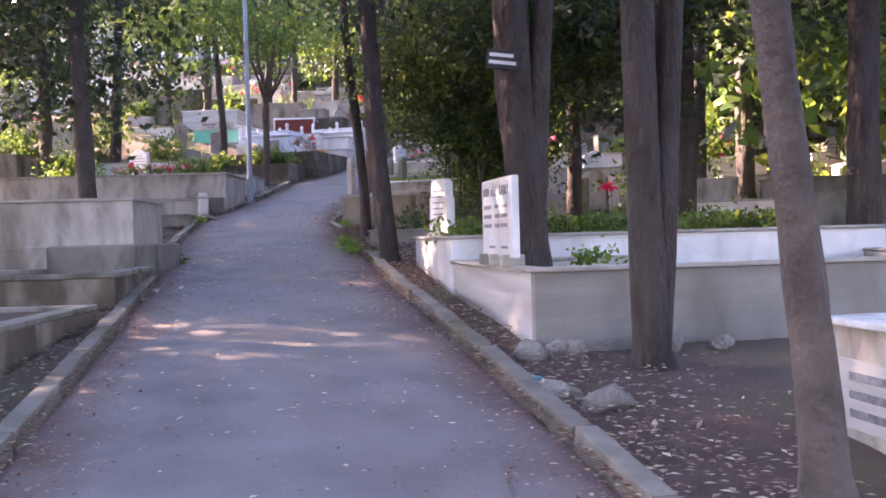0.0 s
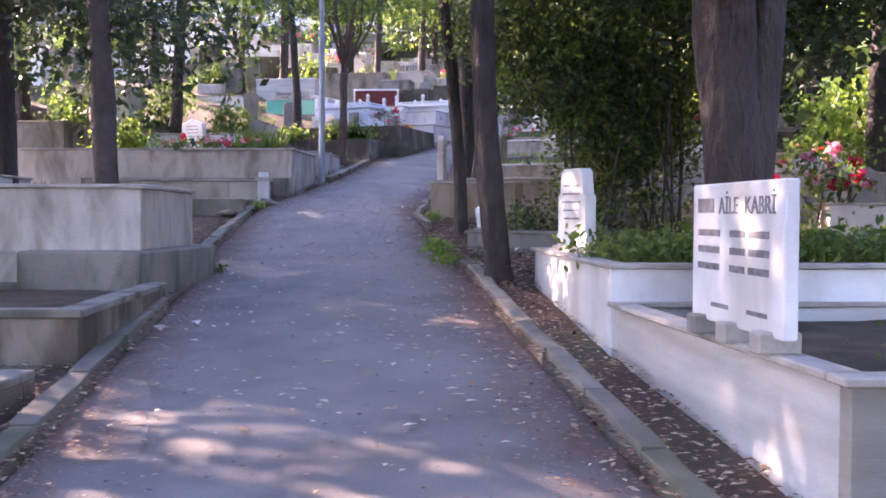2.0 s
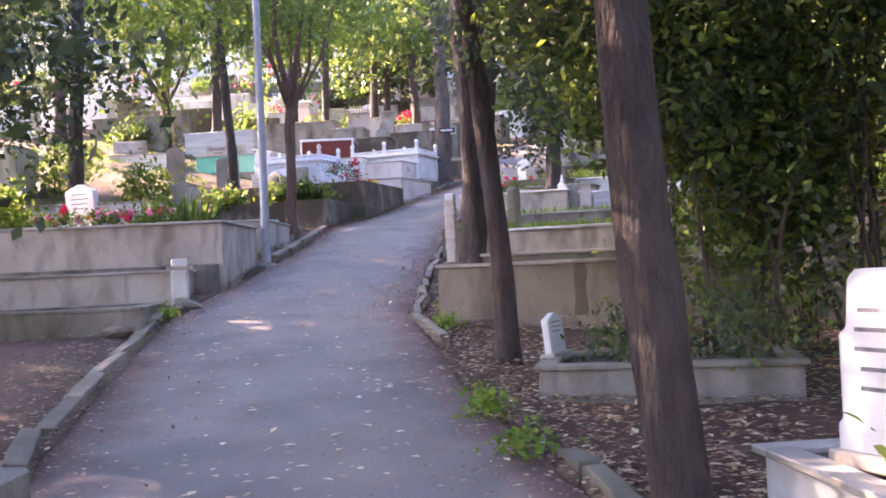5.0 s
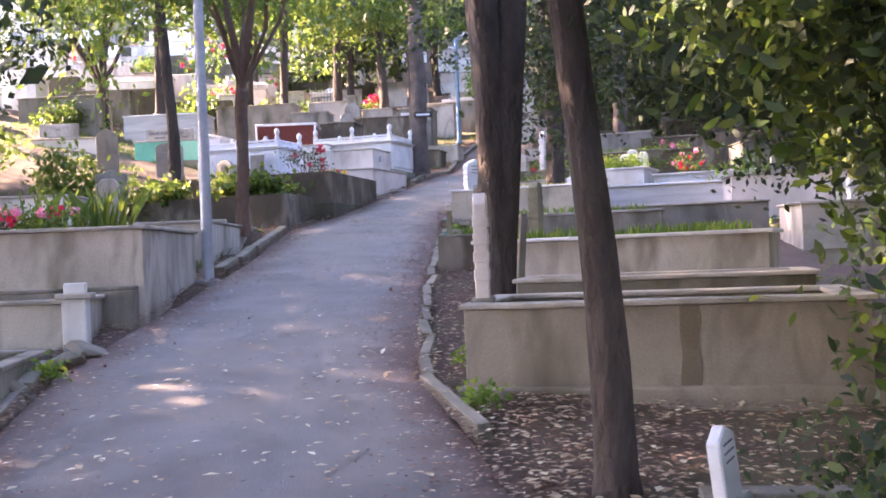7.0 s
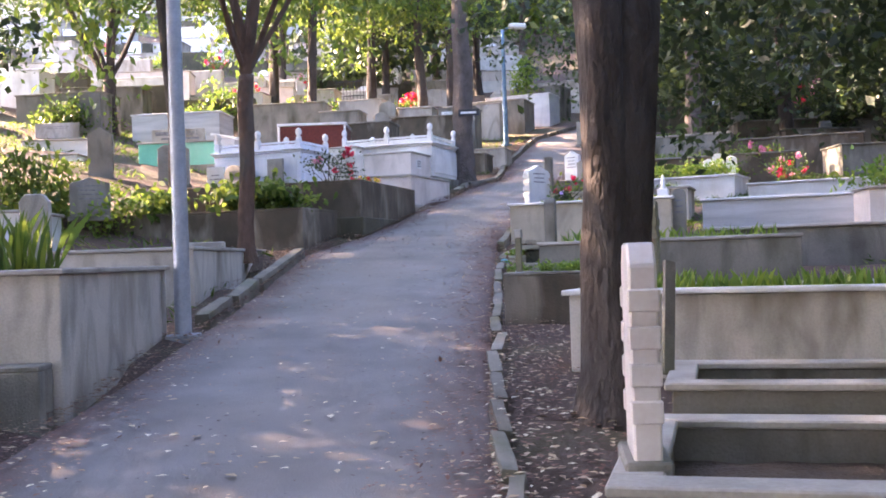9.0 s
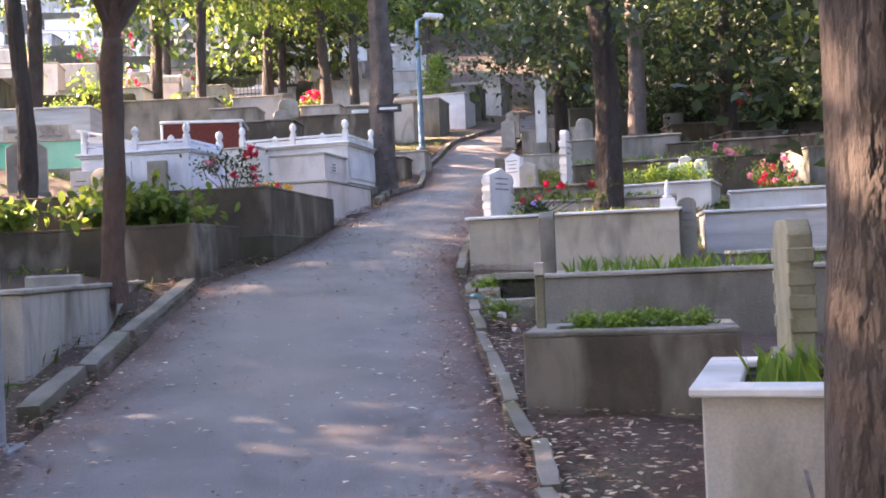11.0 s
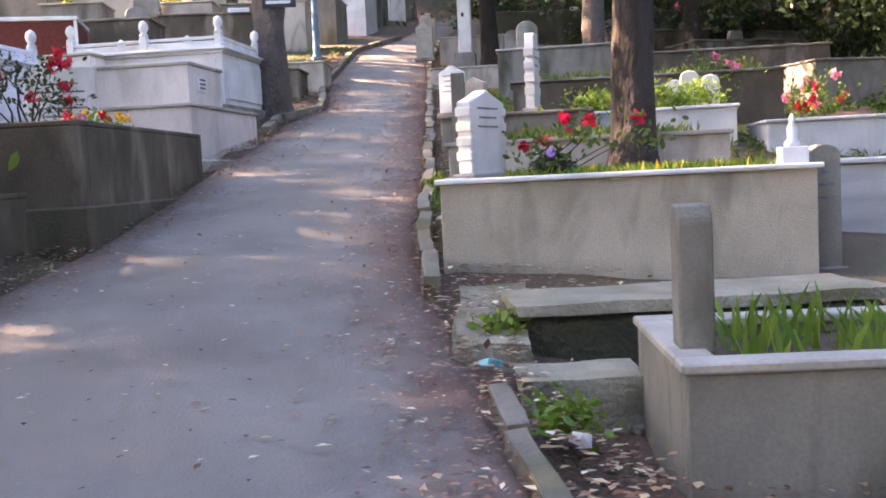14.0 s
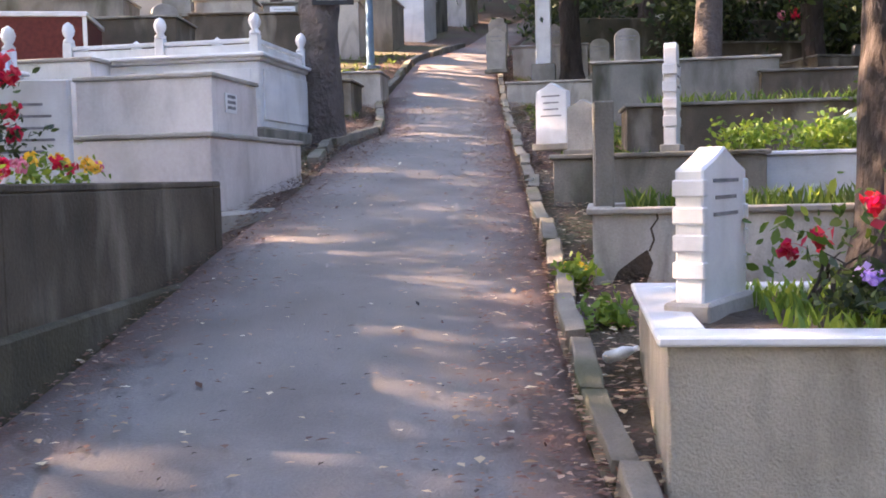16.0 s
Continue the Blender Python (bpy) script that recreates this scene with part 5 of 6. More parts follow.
tree(7.2, 31.0, 0.18, 8.0, 5.2, "dark", (0.0, 0), 1.1)
tree(5.2, 20.5, 0.17, 8.5, 6.0, "dark", (0.01, 0), 1.1, PALEBARK)
tree(6.6, 22.0, 0.19, 8.5, 6.0, "dark", (-0.02, 0), 1.1, PALEBARK)
tree(4.8, 11.5, 0.2, 8.5, 6.0, "dark", (0.0, 0), 1.1)
tree(5.9, 14.2, 0.17, 8.0, 5.8, "dark", (-0.02, 0), 1.0)
tree(3.6, 14.9, 0.15, 8.0, 5.8, "dark", (0.0, 0), 1.35)
tree(2.3, 17.6, 0.13, 7.0, 5.0, "dark", (0.0, 0), 1.0)
tree(-8.2, 18.4, 0.2, 8.0, 6.6, "dark", (-0.03, 0), 1.2)
tree(-12.2, 25.0, 0.2, 8.0, 6.4, "dark", (0.0, 0), 1.55)
tree(-12.0, 14.0, 0.2, 8.5, 6.6, "dark", (0.0, 0), 1.4)
tree(-10.0, 8.0, 0.2, 8.5, 6.6, "dark", (0.0, 0), 1.4)
tree(-14.5, 31.0, 0.2, 8.0, 6.2, "broad", (0.0, 0), 1.15)
tree(-15.5, 19.0, 0.2, 8.0, 6.6, "broad", (0.0, 0), 1.5)
# the next two stand out of view, added to shade the path's start
tree(-14.0, 3.0, 0.2, 8.5, 7.0, "dark", (0.0, 0), 1.5)
tree(-7.0, 1.0, 0.2, 8.5, 7.0, "dark", (0.0, 0), 1.4)
tree(-6.2, 43.5, 0.16, 7.5, 5.4, "broad", (0.02, 0), 1.4, squash=1.35)
tree(-3.2, 46.5, 0.18, 6.0, 4.6, "broad", (-0.03, 0), 1.1)
rt = random.Random(5)
for x, y in ((-22, 72), (-12, 76), (-3, 62), (2, 70), (-8, 66), (10, 58), (16, 52), (14, 44), (22, 60), (20, 36), (13, 30), (14, 21), (24, 26), (12, 66), (4, 78), (-16, 84), (-28, 80), (12, 14), (20, 14), (28, 44), (-34, 70), (-26, 62), (26, 74), (-5, 56), (7, 53), (12, 38)):
    tree(x + rt.uniform(-1, 1), y + rt.uniform(-1, 1), rt.uniform(0.16, 0.24), 9.0, rt.uniform(3.9, 5.0), "far", (rt.uniform(-0.03, 0.03), 0), rt.uniform(1.2, 1.6), label="leafy tree further off on the slope")

for k in range(15):
    for j in range(2):
        x, y = -52 + k * 7.2 + rt.uniform(-1.5, 1.5) + 3.5 * j, 80 + 9 * j + rt.uniform(-2, 2)
        tree(x, y, 0.22, 9.0, rt.uniform(3.4, 4.6), "far", (0, 0), rt.uniform(1.5, 1.9), label="dense leafy tree on the skyline of the slope")
for x, y in ((30, 8), (33, 16), (31, 24), (34, 33), (36, 44), (35, 54), (34, 64), (27, 19), (27, 34), (18, 9), (16, 26), (19, 44), (24, 52), (17, 33), (-40, 44), (-42, 54), (-43, 64), (-40, 34), (9, 27), (10.5, 20)):
    tree(x, y, 0.2, 8.0, rt.uniform(3.6, 4.8), "far", (0, 0), rt.uniform(1.3, 1.7), label="leafy tree closing the edge of the cemetery")
# grove added on the left, mostly out of view, to shade path and tombs
for x, y in ((-9.5, 4.5), (-12.5, 9.0), (-11.0, 18.0), (-13.0, 21.0), (-17.0, 12.0), (-12.5, -2.0), (-8.8, 12.0), (-15.0, 15.5), (-7.6, 6.4), (-6.6, -1.4), (-13.2, 38.2), (-16.5, 36.0), (-16.0, 23.5), (-8.0, 9.6), (-12.0, 6.6), (-10.6, 7.9), (-9.6, 2.2), (-10.2, 26.4), (-13.2, 28.8), (-12.0, 22.6), (-19.0, 32.0)):
    tree(x, y, 0.18, 8.5, rt.uniform(5.4, 6.4), "broad" if rt.random() < 0.5 else "dark", (rt.uniform(-0.03, 0.03), 0), rt.uniform(1.35, 1.6), label="large tree added on the left to cast shade")

# unseen trees added round the start to shade the first graves
for x, y in ((4.5, -3.0), (7.5, 2.5), (2.8, -8.0), (9.5, 7.5), (-2.5, -9.0), (8.5, -6.0), (4.6, 0.9), (-3.4, -3.6), (0.8, -4.8)):
    tree(x, y, 0.2, 8.5, rt.uniform(5.6, 6.4), "dark", (rt.uniform(-0.03, 0.03), 0), 1.4, label="tall dark tree added out of view to shade the start")
for x, y in ((4.6, 50.5), (9.5, 49.0), (10.5, 43.5), (8.0, 54.5), (5.5, 57.0), (12.5, 47.5), (11.0, 34.0)):
    tree(x, y, 0.2, 8.5, rt.uniform(4.4, 5.2), "dark", (rt.uniform(-0.03, 0.03), 0), 1.4, label="dark evergreen tree on the upper slope")

for x, y in ((-5.0, 49.5), (-2.4, 54.0), (-7.8, 46.6), (-8.5, 52.5), (-1.2, 58.5)):
    tree(x, y, 0.17, 9.0, 7.0, "broad", (rt.uniform(-0.03, 0.03), 0), 1.5, label="tall leafy tree on the upper bank")

# band and sign on trunks
bd = thing("trunk_sign", pose(0.61, 9.64, 3.15, 0, 7, 0), "dark band with two lines of white lettering on a trunk", "sign")
part("plate", box(-0.15, 0.15, -0.012, 0.0, -0.09, 0.09, 0.003), BLACKSIGN, bd)
for k in range(2):
    part("inscription", box(-0.13, 0.13 - 0.03 * k, -0.016, -0.011, -0.045 + k * 0.07, -0.012 + k * 0.07, 0), WHITE, bd)
sg = thing("direction_sign", pose(-1.95, 36.66, 5.95, 0, 0, -5), "small dark direction sign with white lettering on a trunk", "sign")
part("plate", box(-0.22, 0.22, -0.015, 0.0, -0.07, 0.07, 0.004), BLACKSIGN, sg)
part("inscription", box(-0.17, 0.15, -0.019, -0.014, -0.02, 0.02, 0), WHITE, sg)

# tall evergreen shrub overhanging the right side
rng = np.random.default_rng(9)
sh = thing("evergreen_shrub", pose(0.7, 16.3, G(0.7, 16.3)), "tall dense evergreen shrub with thin stems overhanging the graves", "shrub")
sb = [(-0.1, 0.2, 1.4, 0.65, 0.7, 1.0), (0.5, 0.4, 1.6, 0.7, 0.7, 1.1), (0.0, 0.0, 3.3, 1.0, 1.0, 1.0), (0.9, 0.1, 3.2, 1.1, 1.0, 0.9), (0.4, 0.2, 4.6, 1.2, 1.1, 0.9), (1.6, 0.4, 3.0, 1.0, 1.0, 0.8), (-0.7, 0.4, 4.6, 0.9, 0.9, 0.8), (-1.25, 0.3, 2.85, 0.7, 0.8, 0.7), (-0.8, -0.1, 2.2, 0.75, 0.8, 0.7), (-0.2, 0.1, 1.95, 0.9, 0.9, 0.75), (-0.4, -0.7, 3.2, 1.0, 1.0, 0.9), (1.2, -0.6, 4.4, 1.3, 1.2, 0.9), (2.2, 0.2, 3.6, 1.2, 1.2, 0.9), (-0.3, 2.5, 3.05, 0.6, 0.6, 0.5), (0.4, 2.7, 2.6, 0.7, 0.6, 0.6), (1.1, 2.9, 2.0, 0.6, 0.6, 0.6), (0.6, 2.4, 3.3, 0.8, 0.7, 0.6)]
ob = new("foliage", cloud_mesh("foliage", leaf_cloud(clumped(rng, sb, 85, 40, 0.2, 0.3), 0.085, rng=rng, aspect=0.42, k=6), LEAF_SHRUB, 6))
ob.parent = sh
# lighter green leaves near the skin paint in sunlit highlights
ob = new("foliage", cloud_mesh("foliage", leaf_cloud(clumped(rng, sb, 60, 20, 0.16, 0.75), 0.085, rng=rng, aspect=0.42, k=6), LEAF_MID, 6))
ob.parent = sh
for k in range(14):
    a = (rng.uniform(-0.6, 0.9), rng.uniform(-0.4, 0.6), -0.05)
    v, f = tube(limb_points(a, (a[0] + rng.normal() * 0.3, a[1] + rng.normal() * 0.3, rng.uniform(2.5, 4.5)), 7, 0.2, 80 + k), [0.02 * (1 - 0.6 * i / 6) for i in range(7)], 6, 0.05, k)
    raw("stem", v, f, BARK, sh, smooth=True)
plants("flowering_bush", [(1.2, 17.2, 3.0, 0.8, 0.6, 0.5), (0.75, 17.0, 2.7, 0.4, 0.4, 0.3)], 60, 14, 0.1, LEAF_MID, "bush with pink flowers hanging over a grave", tight=0.14, base=G(1.2, 17.2), stems=6, flowers=[PETAL_PINK, PETAL_PINK, PETAL_RED], flower_n=12, flower_r=0.06, seed=71)
plants("low_bush", [(-0.4, 15.7, 1.75, 0.35, 0.3, 0.2), (0.2, 15.5, 1.75, 0.45, 0.35, 0.3)], 40, 14, 0.06, LEAF_SHRUB, "low leafy bush spilling over a small grave", tight=0.12, base=G(0, 14.9), stems=5, seed=72)

# ---- graves scattered on the slopes ----
rg = random.Random(11)
protos = []
for k, (wm, cm, lab) in enumerate(((PLASTER, CAPM, "plastered grave with a stone coping on the slope"), (MARBLE, MARBLE, "white marble grave on the slope"), (CONCRETE, CONCRETE, "grey concrete grave on the slope"), (PINKM, CAPM, "pale marble grave on the slope"), (VEINED, MARBLE, "grey-veined marble grave on the slope"), (DARKCON, CONCRETE, "dark weathered concrete grave on the slope"))):
    x, y = -20 + k * 3.0, 50
    protos.append((grave(x, y, 0, 2.2, 1.1, G(x, y) + 0.55, wm, cm, fill=0.04, t=0.1, foot=G(x, y) - 0.5, label=lab), G(x, y) - 0.62))
taken = []
BUSY = ((-9.4, -6.5, 33.5, 38.2), (-12.2, -9.0, 32.8, 38.5), (-9.3, -6.6, 25.4, 27.8), (-15, -4, 27.6, 28.9))
LEFT_SPOTS = [(x, y) for y in (26.2, 29.3, 31.6, 34.2, 38.0, 40.5, 43, 45.5, 48, 50.5, 53, 56, 59, 62, 65, 68, 71, 74) for x in range(-34, 0, 3)]
RIGHT_SPOTS = [(x, y) for y in (9, 13, 16.5, 19, 22, 25, 27.5, 30.5, 33.5, 36.5, 41, 44.5, 48, 52, 56) for x in range(3, 27, 3)]
for x, y in LEFT_SPOTS + RIGHT_SPOTS:
    x += rg.uniform(-0.4, 0.4)
    y += rg.uniform(-0.4, 0.4)
    if x < 0 and (x + 2.4 > edge_x(LEFT, y) - 0.5 or (y < 25 and x > -15) or (y < 42 and x > -7.6)):
        continue
    if x > 0 and (x < edge_x(RIGHT, y) + 0.6 or (y < 15 and x < 5.4) or (30 < y < 40 and x < 5.5)):
        continue
    if 40 < y < 46 and 0 < x < 3.4 or 38.5 < y < 48.5 and -8.2 < x < -1:
        continue
    if any(a - 2.3 < x < b and c - 1.2 < y < d for a, b, c, d in BUSY):
        continue
    if rg.random() < 0.12:
        continue
    ob, foot = protos[rg.choice((0, 1, 1, 2, 2, 3, 4, 0) if x < 0 or y < 29 else (2, 2, 4, 2, 5, 5))]
    copy_thing(ob, pose(x, y, G(x, y) - 0.62 + rg.uniform(-0.1, 0.3), 0, 0, rg.uniform(-8, 8)))
    if rg.random() < 0.6:
        a, b2 = place(x, y, 0, rg.uniform(0.3, 1.8), 0.9)
        headstone(a, b2, G(x, y) + 0.2, rg.uniform(-15, 15), rg.uniform(0.35, 0.6), rg.uniform(0.7, 1.0), 0.1, rg.choice(("gable", "round", "rect", "cut", "shoulder")), rg.choice((MARBLE, MARBLE, OLDSTONE)), 2 if y < 45 else 0, label="headstone standing among the graves on the slope")
bush = plants("small_bush", [(-12.0, 40.0, G(-12, 40) + 0.35, 0.5, 0.45, 0.35), (-11.6, 40.1, G(-12, 40) + 0.5, 0.35, 0.35, 0.3)], 40, 13, 0.1, LEAF_MID, "small leafy bush between the graves", "bush", tight=0.13, base=G(-12, 40) - 0.05, stems=5, seed=120)
gbush = plants("small_bush", [(-14.0, 45.0, G(-14, 45) + 0.35, 0.45, 0.45, 0.35)], 44, 13, 0.09, LEAF_BRIGHT, "small bright green bush between the graves", "bush", tight=0.12, base=G(-14, 45) - 0.05, stems=5, seed=121)
pbush = plants("rose_bush", [(5.0, 24.0, G(5, 24) + 0.5, 0.4, 0.4, 0.4)], 36, 12, 0.07, LEAF_MID, "rose bush with pink flowers between the graves", "bush", tight=0.1, base=G(5, 24) - 0.05, stems=5, seed=122, flowers=[PETAL_PINK, PETAL_RED], flower_n=10, flower_r=0.06)
for k in range(75):
    x, y = (rg.uniform(-20, -5.5), rg.uniform(23, 60)) if k % 2 else (rg.uniform(2.8, 16), rg.uniform(10, 55))
    if x > 0 and (y < 15 and x < 5.6):
        continue
    if edge_x(LEFT, y) - 1.5 < x < edge_x(RIGHT, y) + 1.5:
        continue
    s_ = rg.uniform(0.7, 1.5)
    copy_thing(rg.choice((bush, gbush, pbush, bush)), pose(x, y, G(x, y) - 0.03, 0, 0, rg.uniform(0, 360)) @ Matrix.Diagonal((s_, s_, s_ * rg.uniform(0.8, 1.3), 1)))
plants("sunlit_shrub", [(4.6, 21.0, G(4.6, 21) + 1.2, 0.8, 0.7, 0.8), (5.3, 21.3, G(5, 21) + 1.5, 0.8, 0.7, 0.9)], 60, 14, 0.12, LEAF_BRIGHT, "bright yellow-green shrub in the sun behind graves", "bush", tight=0.16, base=G(4.6, 21) - 0.05, stems=7, seed=123)
dbush = plants("dark_bush", [(6.0, 46.0, G(6, 46) + 0.7, 0.8, 0.7, 0.7), (6.7, 46.1, G(6, 46) + 0.9, 0.7, 0.6, 0.7)], 60, 18, 0.12, LEAF_DARK, "dense dark evergreen bush on the slope", "bush", tight=0.18, base=G(6, 46) - 0.05, stems=6, seed=130)
for x, y in ((4.2, 47.4), (8.4, 44.8), (9.8, 47.6), (12.2, 45.5), (7.0, 50.5), (11.5, 51.5), (5.4, 53.5), (13.5, 41.5), (9.6, 41.0), (7.6, 57.5)):
    s_ = rg.uniform(0.9, 1.4)
    copy_thing(dbush, pose(x, y, G(x, y) - 0.03, 0, 0, rg.uniform(0, 360)) @ Matrix.Diagonal((s_, s_, s_, 1)))
plants("green_bush", [(0.15, 50.6, G(0, 50.6) + 1.2, 0.5, 0.45, 0.6), (0.2, 50.6, G(0, 50.6) + 1.8, 0.35, 0.35, 0.45)], 50, 15, 0.1, LEAF_BRIGHT, "upright bright green bush on a grave terrace", "bush", tight=0.13, base=G(0, 50.6), stems=6, seed=140)
plants("red_flower_bush", [(-3.6, 47.4, G(-3.6, 47.4) + 1.0, 0.35, 0.3, 0.25)], 30, 12, 0.08, LEAF_MID, "bush with a bright red mass of flowers", "bush", tight=0.1, base=G(-3.6, 47.4), stems=5, seed=141, flowers=[PETAL_RED], flower_n=16, flower_r=0.07)
# retaining walls across the hillside
for x0, x1, y, h in ((-20, -7.5, 44.6, 0.75), (-34, -7.2, 49.3, 1.0), (-34, -4, 57.5, 0.7), (-34, -3.5, 66.5, 0.7), (3.5, 20, 46.5, 0.8)):
    root = thing("retaining_wall", pose(x0, y, 0), "long stepped concrete retaining wall across the hillside", "wall", kind="structure")
    xx = x0
    while xx < x1:
        z = G(xx + 1.2, y)
        part("panel", box(xx - x0, min(x1, xx + 2.4) - x0, 0, 0.25, z - 0.9, z + h, 0.02), PLASTER if h == 1.0 else OLIVECON, root)
        xx += 2.402

# ---- ground litter ----
def scatter(name, n, region, size, material, label, seed, lift=0.012):
    rng = np.random.default_rng(seed)
    c = []
    while len(c) < n:
        x, y = region(rng)
        r = rough(x, y)
        c.append((x, y, G(x, y) + (r if r < -0.055 else max(r, 0.035)) + lift + rng.uniform(0, 0.015)))
    ob = new(name, cloud_mesh(name, leaf_cloud(np.array(c), size, 0.5, rng, flat=0.93, aspect=0.55), material))
    tagged(ob, label, "leaves", kind="stuff")


def near_right(rng):
    y = rng.uniform(2, 46)
    return edge_x(RIGHT, y) + abs(rng.normal()) * 0.6 - 0.02, y


def near_left(rng):
    y = rng.uniform(2, 46)
    return edge_x(LEFT, y) - abs(rng.normal()) * 0.45 + 0.02, y


def on_road(rng):
    y = rng.uniform(2, 44)
    l, r = edge_x(LEFT, y), edge_x(RIGHT, y)
    u = rng.beta(0.13, 0.13)
    return l + (r - l) * u, y


def anywhere(rng):
    y = rng.uniform(2, 44)
    l, r = edge_x(LEFT, y), edge_x(RIGHT, y)
    return l + (r - l) * rng.uniform(0, 1), y


scatter("dry_leaf_litter", 19000, near_right, 0.042, LITTER, "brown dry leaf litter beside the path", 1, 0.018)
scatter("dry_leaf_litter", 13000, near_left, 0.04, LITTER, "brown dry leaf litter beside the path", 2, 0.018)


def fringe(rng):
    y = rng.uniform(4, 42)
    d = abs(rng.normal()) * 0.25
    return (edge_x(RIGHT, y) - d if rng.random() < 0.55 else edge_x(LEFT, y) + d), y


def shady(rng):
    y = rng.uniform(8, 21)
    l, r = edge_x(LEFT, y), edge_x(RIGHT, y)
    return l + (r - l) * rng.beta(1.3, 0.9), y


scatter("dry_leaf_litter", 4200, near_right, 0.046, PALE_LITTER, "pale dry leaves among the litter beside the path", 5, 0.03)
scatter("dry_leaf_litter", 1500, near_left, 0.04, PALE_LITTER, "pale dry leaves among the litter beside the path", 6, 0.03)
def bed(rng):
    y = rng.uniform(12.6, 18.3)
    return rng.uniform(edge_x(RIGHT, y) + 0.1, 1.6), y


scatter("dry_leaf_litter", 6000, bed, 0.05, LITTER, "brown dry leaf litter between trunks and graves", 11, 0.02)
scatter("dry_leaf_litter", 2200, bed, 0.055, PALE_LITTER, "pale dry leaves among the litter beside the path", 12, 0.03)
scatter("leaf_crumbs", 22000, fringe, 0.03, CRUMBS, "brown leaf crumbs along the path's edges", 7, 0.016)
scatter("fallen_leaves", 1000, fringe, 0.045, PALE_LITTER, "pale dry leaves along the path's edges", 10, 0.022)
scatter("fallen_leaves", 620, shady, 0.058, PALE_LITTER, "pale yellow leaves scattered on the asphalt", 8, 0.02)
scatter("dark_debris", 900, anywhere, 0.026, BARK, "dark crumbs of bark and seed on the asphalt", 9, 0.018)
scatter("fallen_leaves", 1000, anywhere, 0.036, PALE_LITTER, "pale yellow leaves scattered on the asphalt", 4, 0.018)
scatter("fallen_leaves", 6000, on_road, 0.036, LITTER, "scattered dry leaves on the asphalt", 3, 0.02)

# grass on the banks between the graves
def grass_patch(n, x0, x1, y0, y1, seed, label):
    rng = np.random.default_rng(seed)
    pts = []
    while len(pts) < n:
        x, y = rng.uniform(x0, x1), rng.uniform(y0, y1)
        if noise.noise(Vector((x * 0.5, y * 0.5, seed))) < -0.05 or edge_x(LEFT, y) - 0.35 < x < edge_x(RIGHT, y) + 0.35:
            continue
        pts.append((x, y, G(x, y) + rough(x, y) + 0.04))
    c = np.array(pts)
    ob = new("grass", cloud_mesh("grass", leaf_cloud(c, 0.14, 0.5, rng, 0.0, 0.14), LEAF_MID))
    tagged(ob, label, "grass", kind="stuff")


grass_patch(16000, 0.2, 9.0, 26, 46, 21, "patchy green grass between the graves")
grass_patch(12000, -13.0, -3.5, 22, 48, 22, "patchy green grass between the graves")
grass_patch(4000, 1.5, 9.0, 10, 24, 23, "patchy green grass between the graves")
grass_patch(1500, -3.2, 1.8, 36, 46, 24, "patchy green grass along the upper path")

# twigs, scraps and loose stones
tw = thing("fallen_twig", pose(-2.35, 13.1, G(-2.35, 13.1) + 0.06, 0, 0, 8), "thin dry twig lying on the asphalt", "twig")
for k in range(3):
    v, f = tube(limb_points((-0.35 + 0.12 * k, 0.03 * k, 0), (0.3 + 0.05 * k, 0.12 * (k - 1), 0.02), 7, 0.06, 150 + k), [0.007 - 0.0008 * i for i in range(7)], 5, 0.1, k)
    raw("stick", v, f, BARK, tw)
for k, (x, y) in enumerate(((-1.62, 26.1), (-1.6, 25.6), (-2.95, 10.4), (-2.75, 10.6), (-1.3, 24.4), (-0.62, 33.75))):
    sc = thing("paper_scrap", pose(x, y, G(x, y) + 0.055 + (0.06 if k == 5 else 0), 8, 12, 40 * k), "crumpled white paper scrap on the ground", "litter", "paper scraps")
    bb = box(-0.026, 0.026, -0.02, 0.02, -0.012, 0.012, 0.0, 0.014)
    part("paper", bb, WHITE, sc)
rs = random.Random(8)
for k, (x, y) in enumerate(((-4.62, 18.7), (-4.75, 19.1), (-4.6, 19.5), (-4.82, 18.3), (-4.55, 19.85), (-0.85, 25.3))):
    st = thing("loose_stone", pose(x, y, G(x, y) + 0.04, rs.uniform(0, 30), rs.uniform(0, 30), rs.uniform(0, 360)), "loose mossy flat stone beside the kerb", "stone", "loose stones")
    bb = bmesh.new()
    bmesh.ops.create_icosphere(bb, subdivisions=2, radius=0.16)
    for vv in bb.verts:
        vv.co *= 1 + 0.4 * noise.noise(vv.co * 7 + Vector((k * 5, 0, 0)))
        vv.co.z *= 0.4
    part("stone", bb, KERB, st)
pk2 = thing("leaning_board", pose(-1.28, 20.2, 2.36, -14, 12, 20), "narrow weathered board leaning against a trunk", "board")
part("board", box(-0.03, 0.03, -0.012, 0.012, 0, 0.55, 0.004), KERB, pk2)

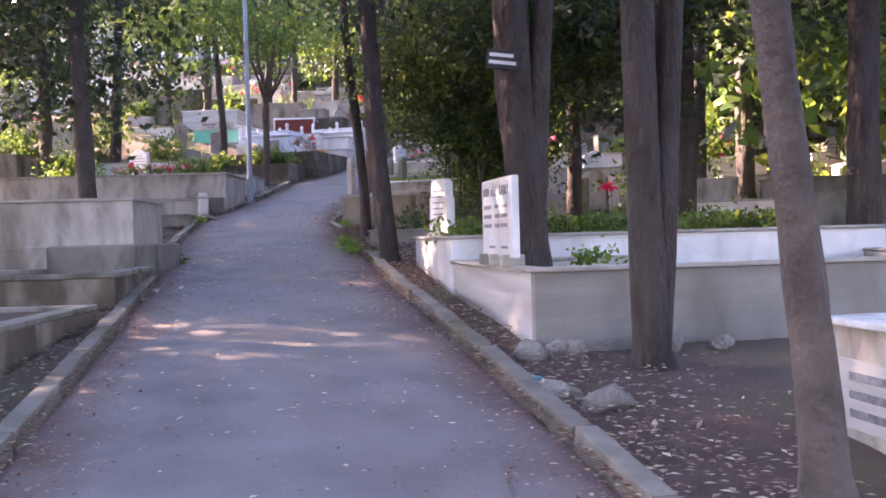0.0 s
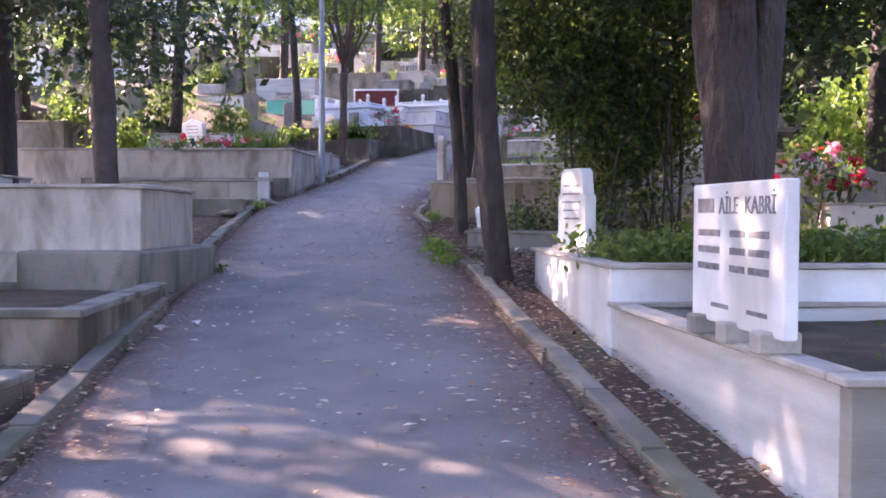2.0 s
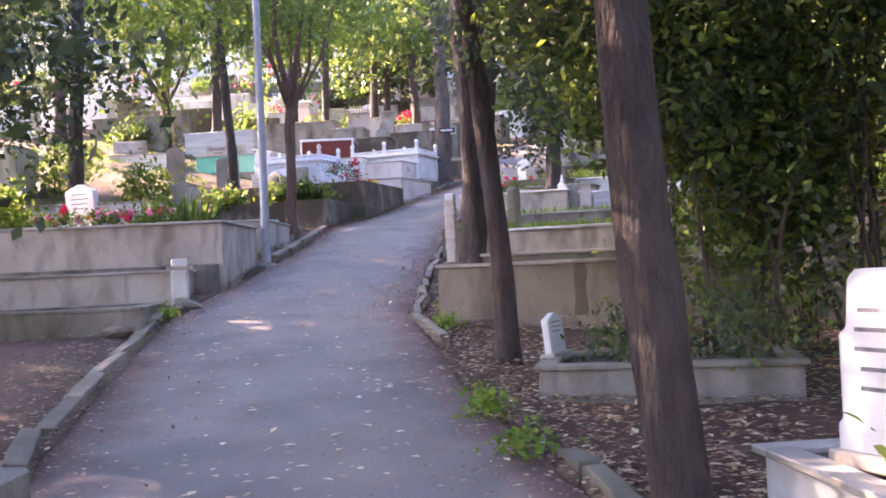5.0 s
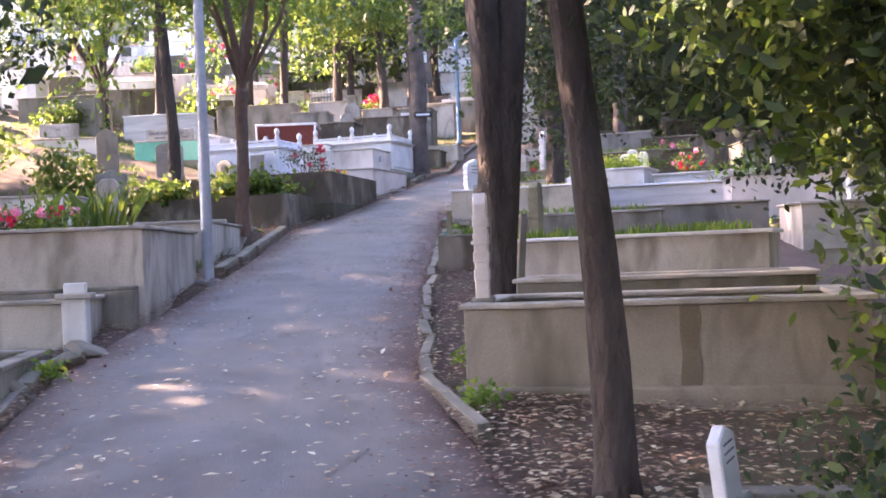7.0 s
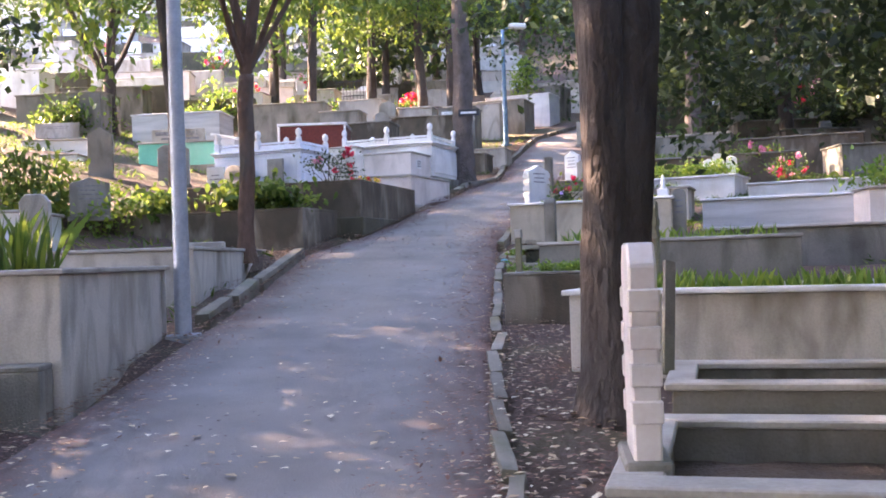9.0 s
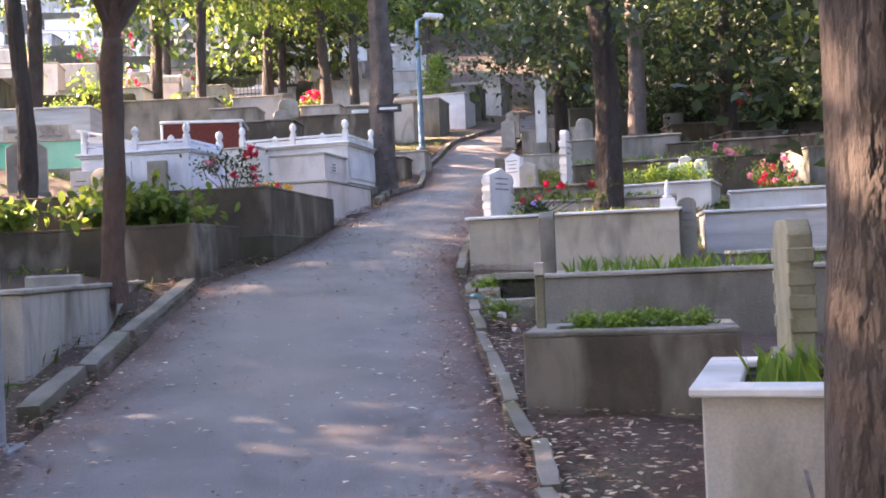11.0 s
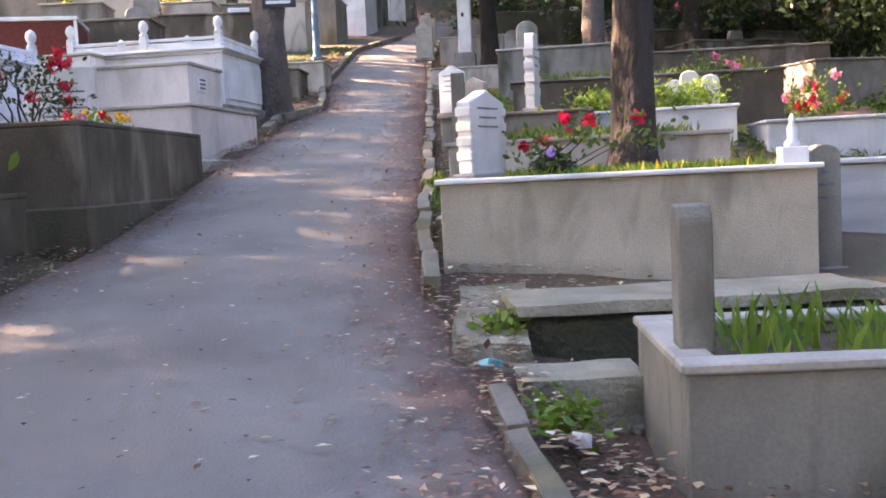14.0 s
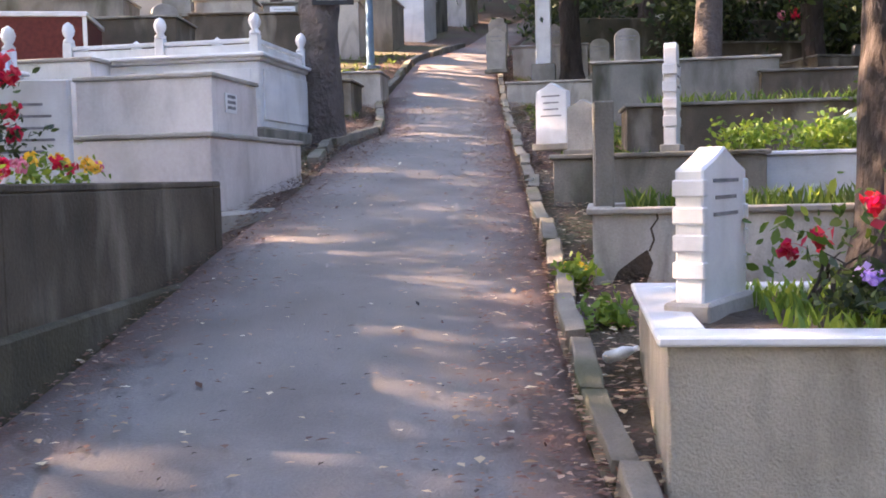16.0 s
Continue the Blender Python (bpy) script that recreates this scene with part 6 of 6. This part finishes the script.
# rubble under the marble grave, litter
rr = random.Random(3)
for k in range(9):
    a, b2 = place(0.63, 7.12, AY, rr.uniform(-0.15, 1.3), -0.12 - rr.uniform(0, 0.15))
    if k > 6:
        a, b2 = 0.62 + 0.25 * (k - 7), 5.75 - 0.2 * (k - 7)
    st = thing("rubble_stone", pose(a, b2, G(a, b2) + 0.03, rr.uniform(0, 40), rr.uniform(0, 40), rr.uniform(0, 360)), "rough pale rubble stone at a grave's foot", "stone", "rubble stones")
    bb = bmesh.new()
    bmesh.ops.create_icosphere(bb, subdivisions=2, radius=0.11 if k < 7 else 0.15)
    for vv in bb.verts:
        vv.co *= 1 + 0.45 * noise.noise(vv.co * 9 + Vector((k * 5, 0, 0)))
        vv.co.z *= 0.65
    part("stone", bb, RUBBLE, st)
for x, y, m_, lab in ((0.55, 6.1, CYAN, "crumpled cyan plastic wrapper on the ground"), (-1.72, 26.9, CYAN, "small cyan plastic lid on the path's edge")):
    st = thing("plastic_wrapper", pose(x, y, G(x, y) + 0.05, 0, 10, 30), lab, "litter")
    bb = box(-0.05, 0.05, -0.03, 0.03, -0.012, 0.012, 0.005, 0.012)
    part("wrapper", bb, m_, st)
bt = thing("plastic_bottle", pose(-1.35, 29.7, G(-1.35, 29.7) + 0.06, 70, 0, 40) @ Matrix.Diagonal((0.7, 0.7, 0.7, 1)), "crumpled clear plastic bottle lying by the kerb", "bottle")
part("body", lathe([(0.03, 0), (0.035, 0.02), (0.033, 0.08), (0.036, 0.13), (0.02, 0.18), (0.013, 0.2)]), PLASTIC, bt, smooth=True)
part("cap", lathe([(0.015, 0.2), (0.015, 0.225)]), WHITE, bt)
for k, (x, y, s_) in enumerate(((-1.18, 30.25, 0.11), (-1.75, 18.0, 0.13), (-1.7, 19.2, 0.1), (-3.5, 13.3, 0.1), (-1.62, 26.3, 0.08), (-4.55, 19.0, 0.12), (-1.55, 27.3, 0.09), (-1.28, 14.2, 0.16), (-1.45, 15.0, 0.14))):
    plants("weed", [(x, y, G(x, y) + s_ * 0.6, s_, s_, s_ * 0.6)], 16, 12, 0.05, LEAF_BRIGHT if k != 3 else LEAF_MID, "small green weed beside the kerb", tight=0.05, seed=90 + k, base=G(x, y) - 0.02)
plants("yellow_weed", [(-1.1, 30.95, G(-1.1, 30.95) + 0.08, 0.05, 0.12, 0.07)], 16, 12, 0.05, LEAF_BRIGHT, "yellowing sunlit weed beside the kerb", tight=0.04, seed=110, base=G(-1.1, 30.95) - 0.02, flowers=[PETAL_YELLOW], flower_n=4, flower_r=0.022)
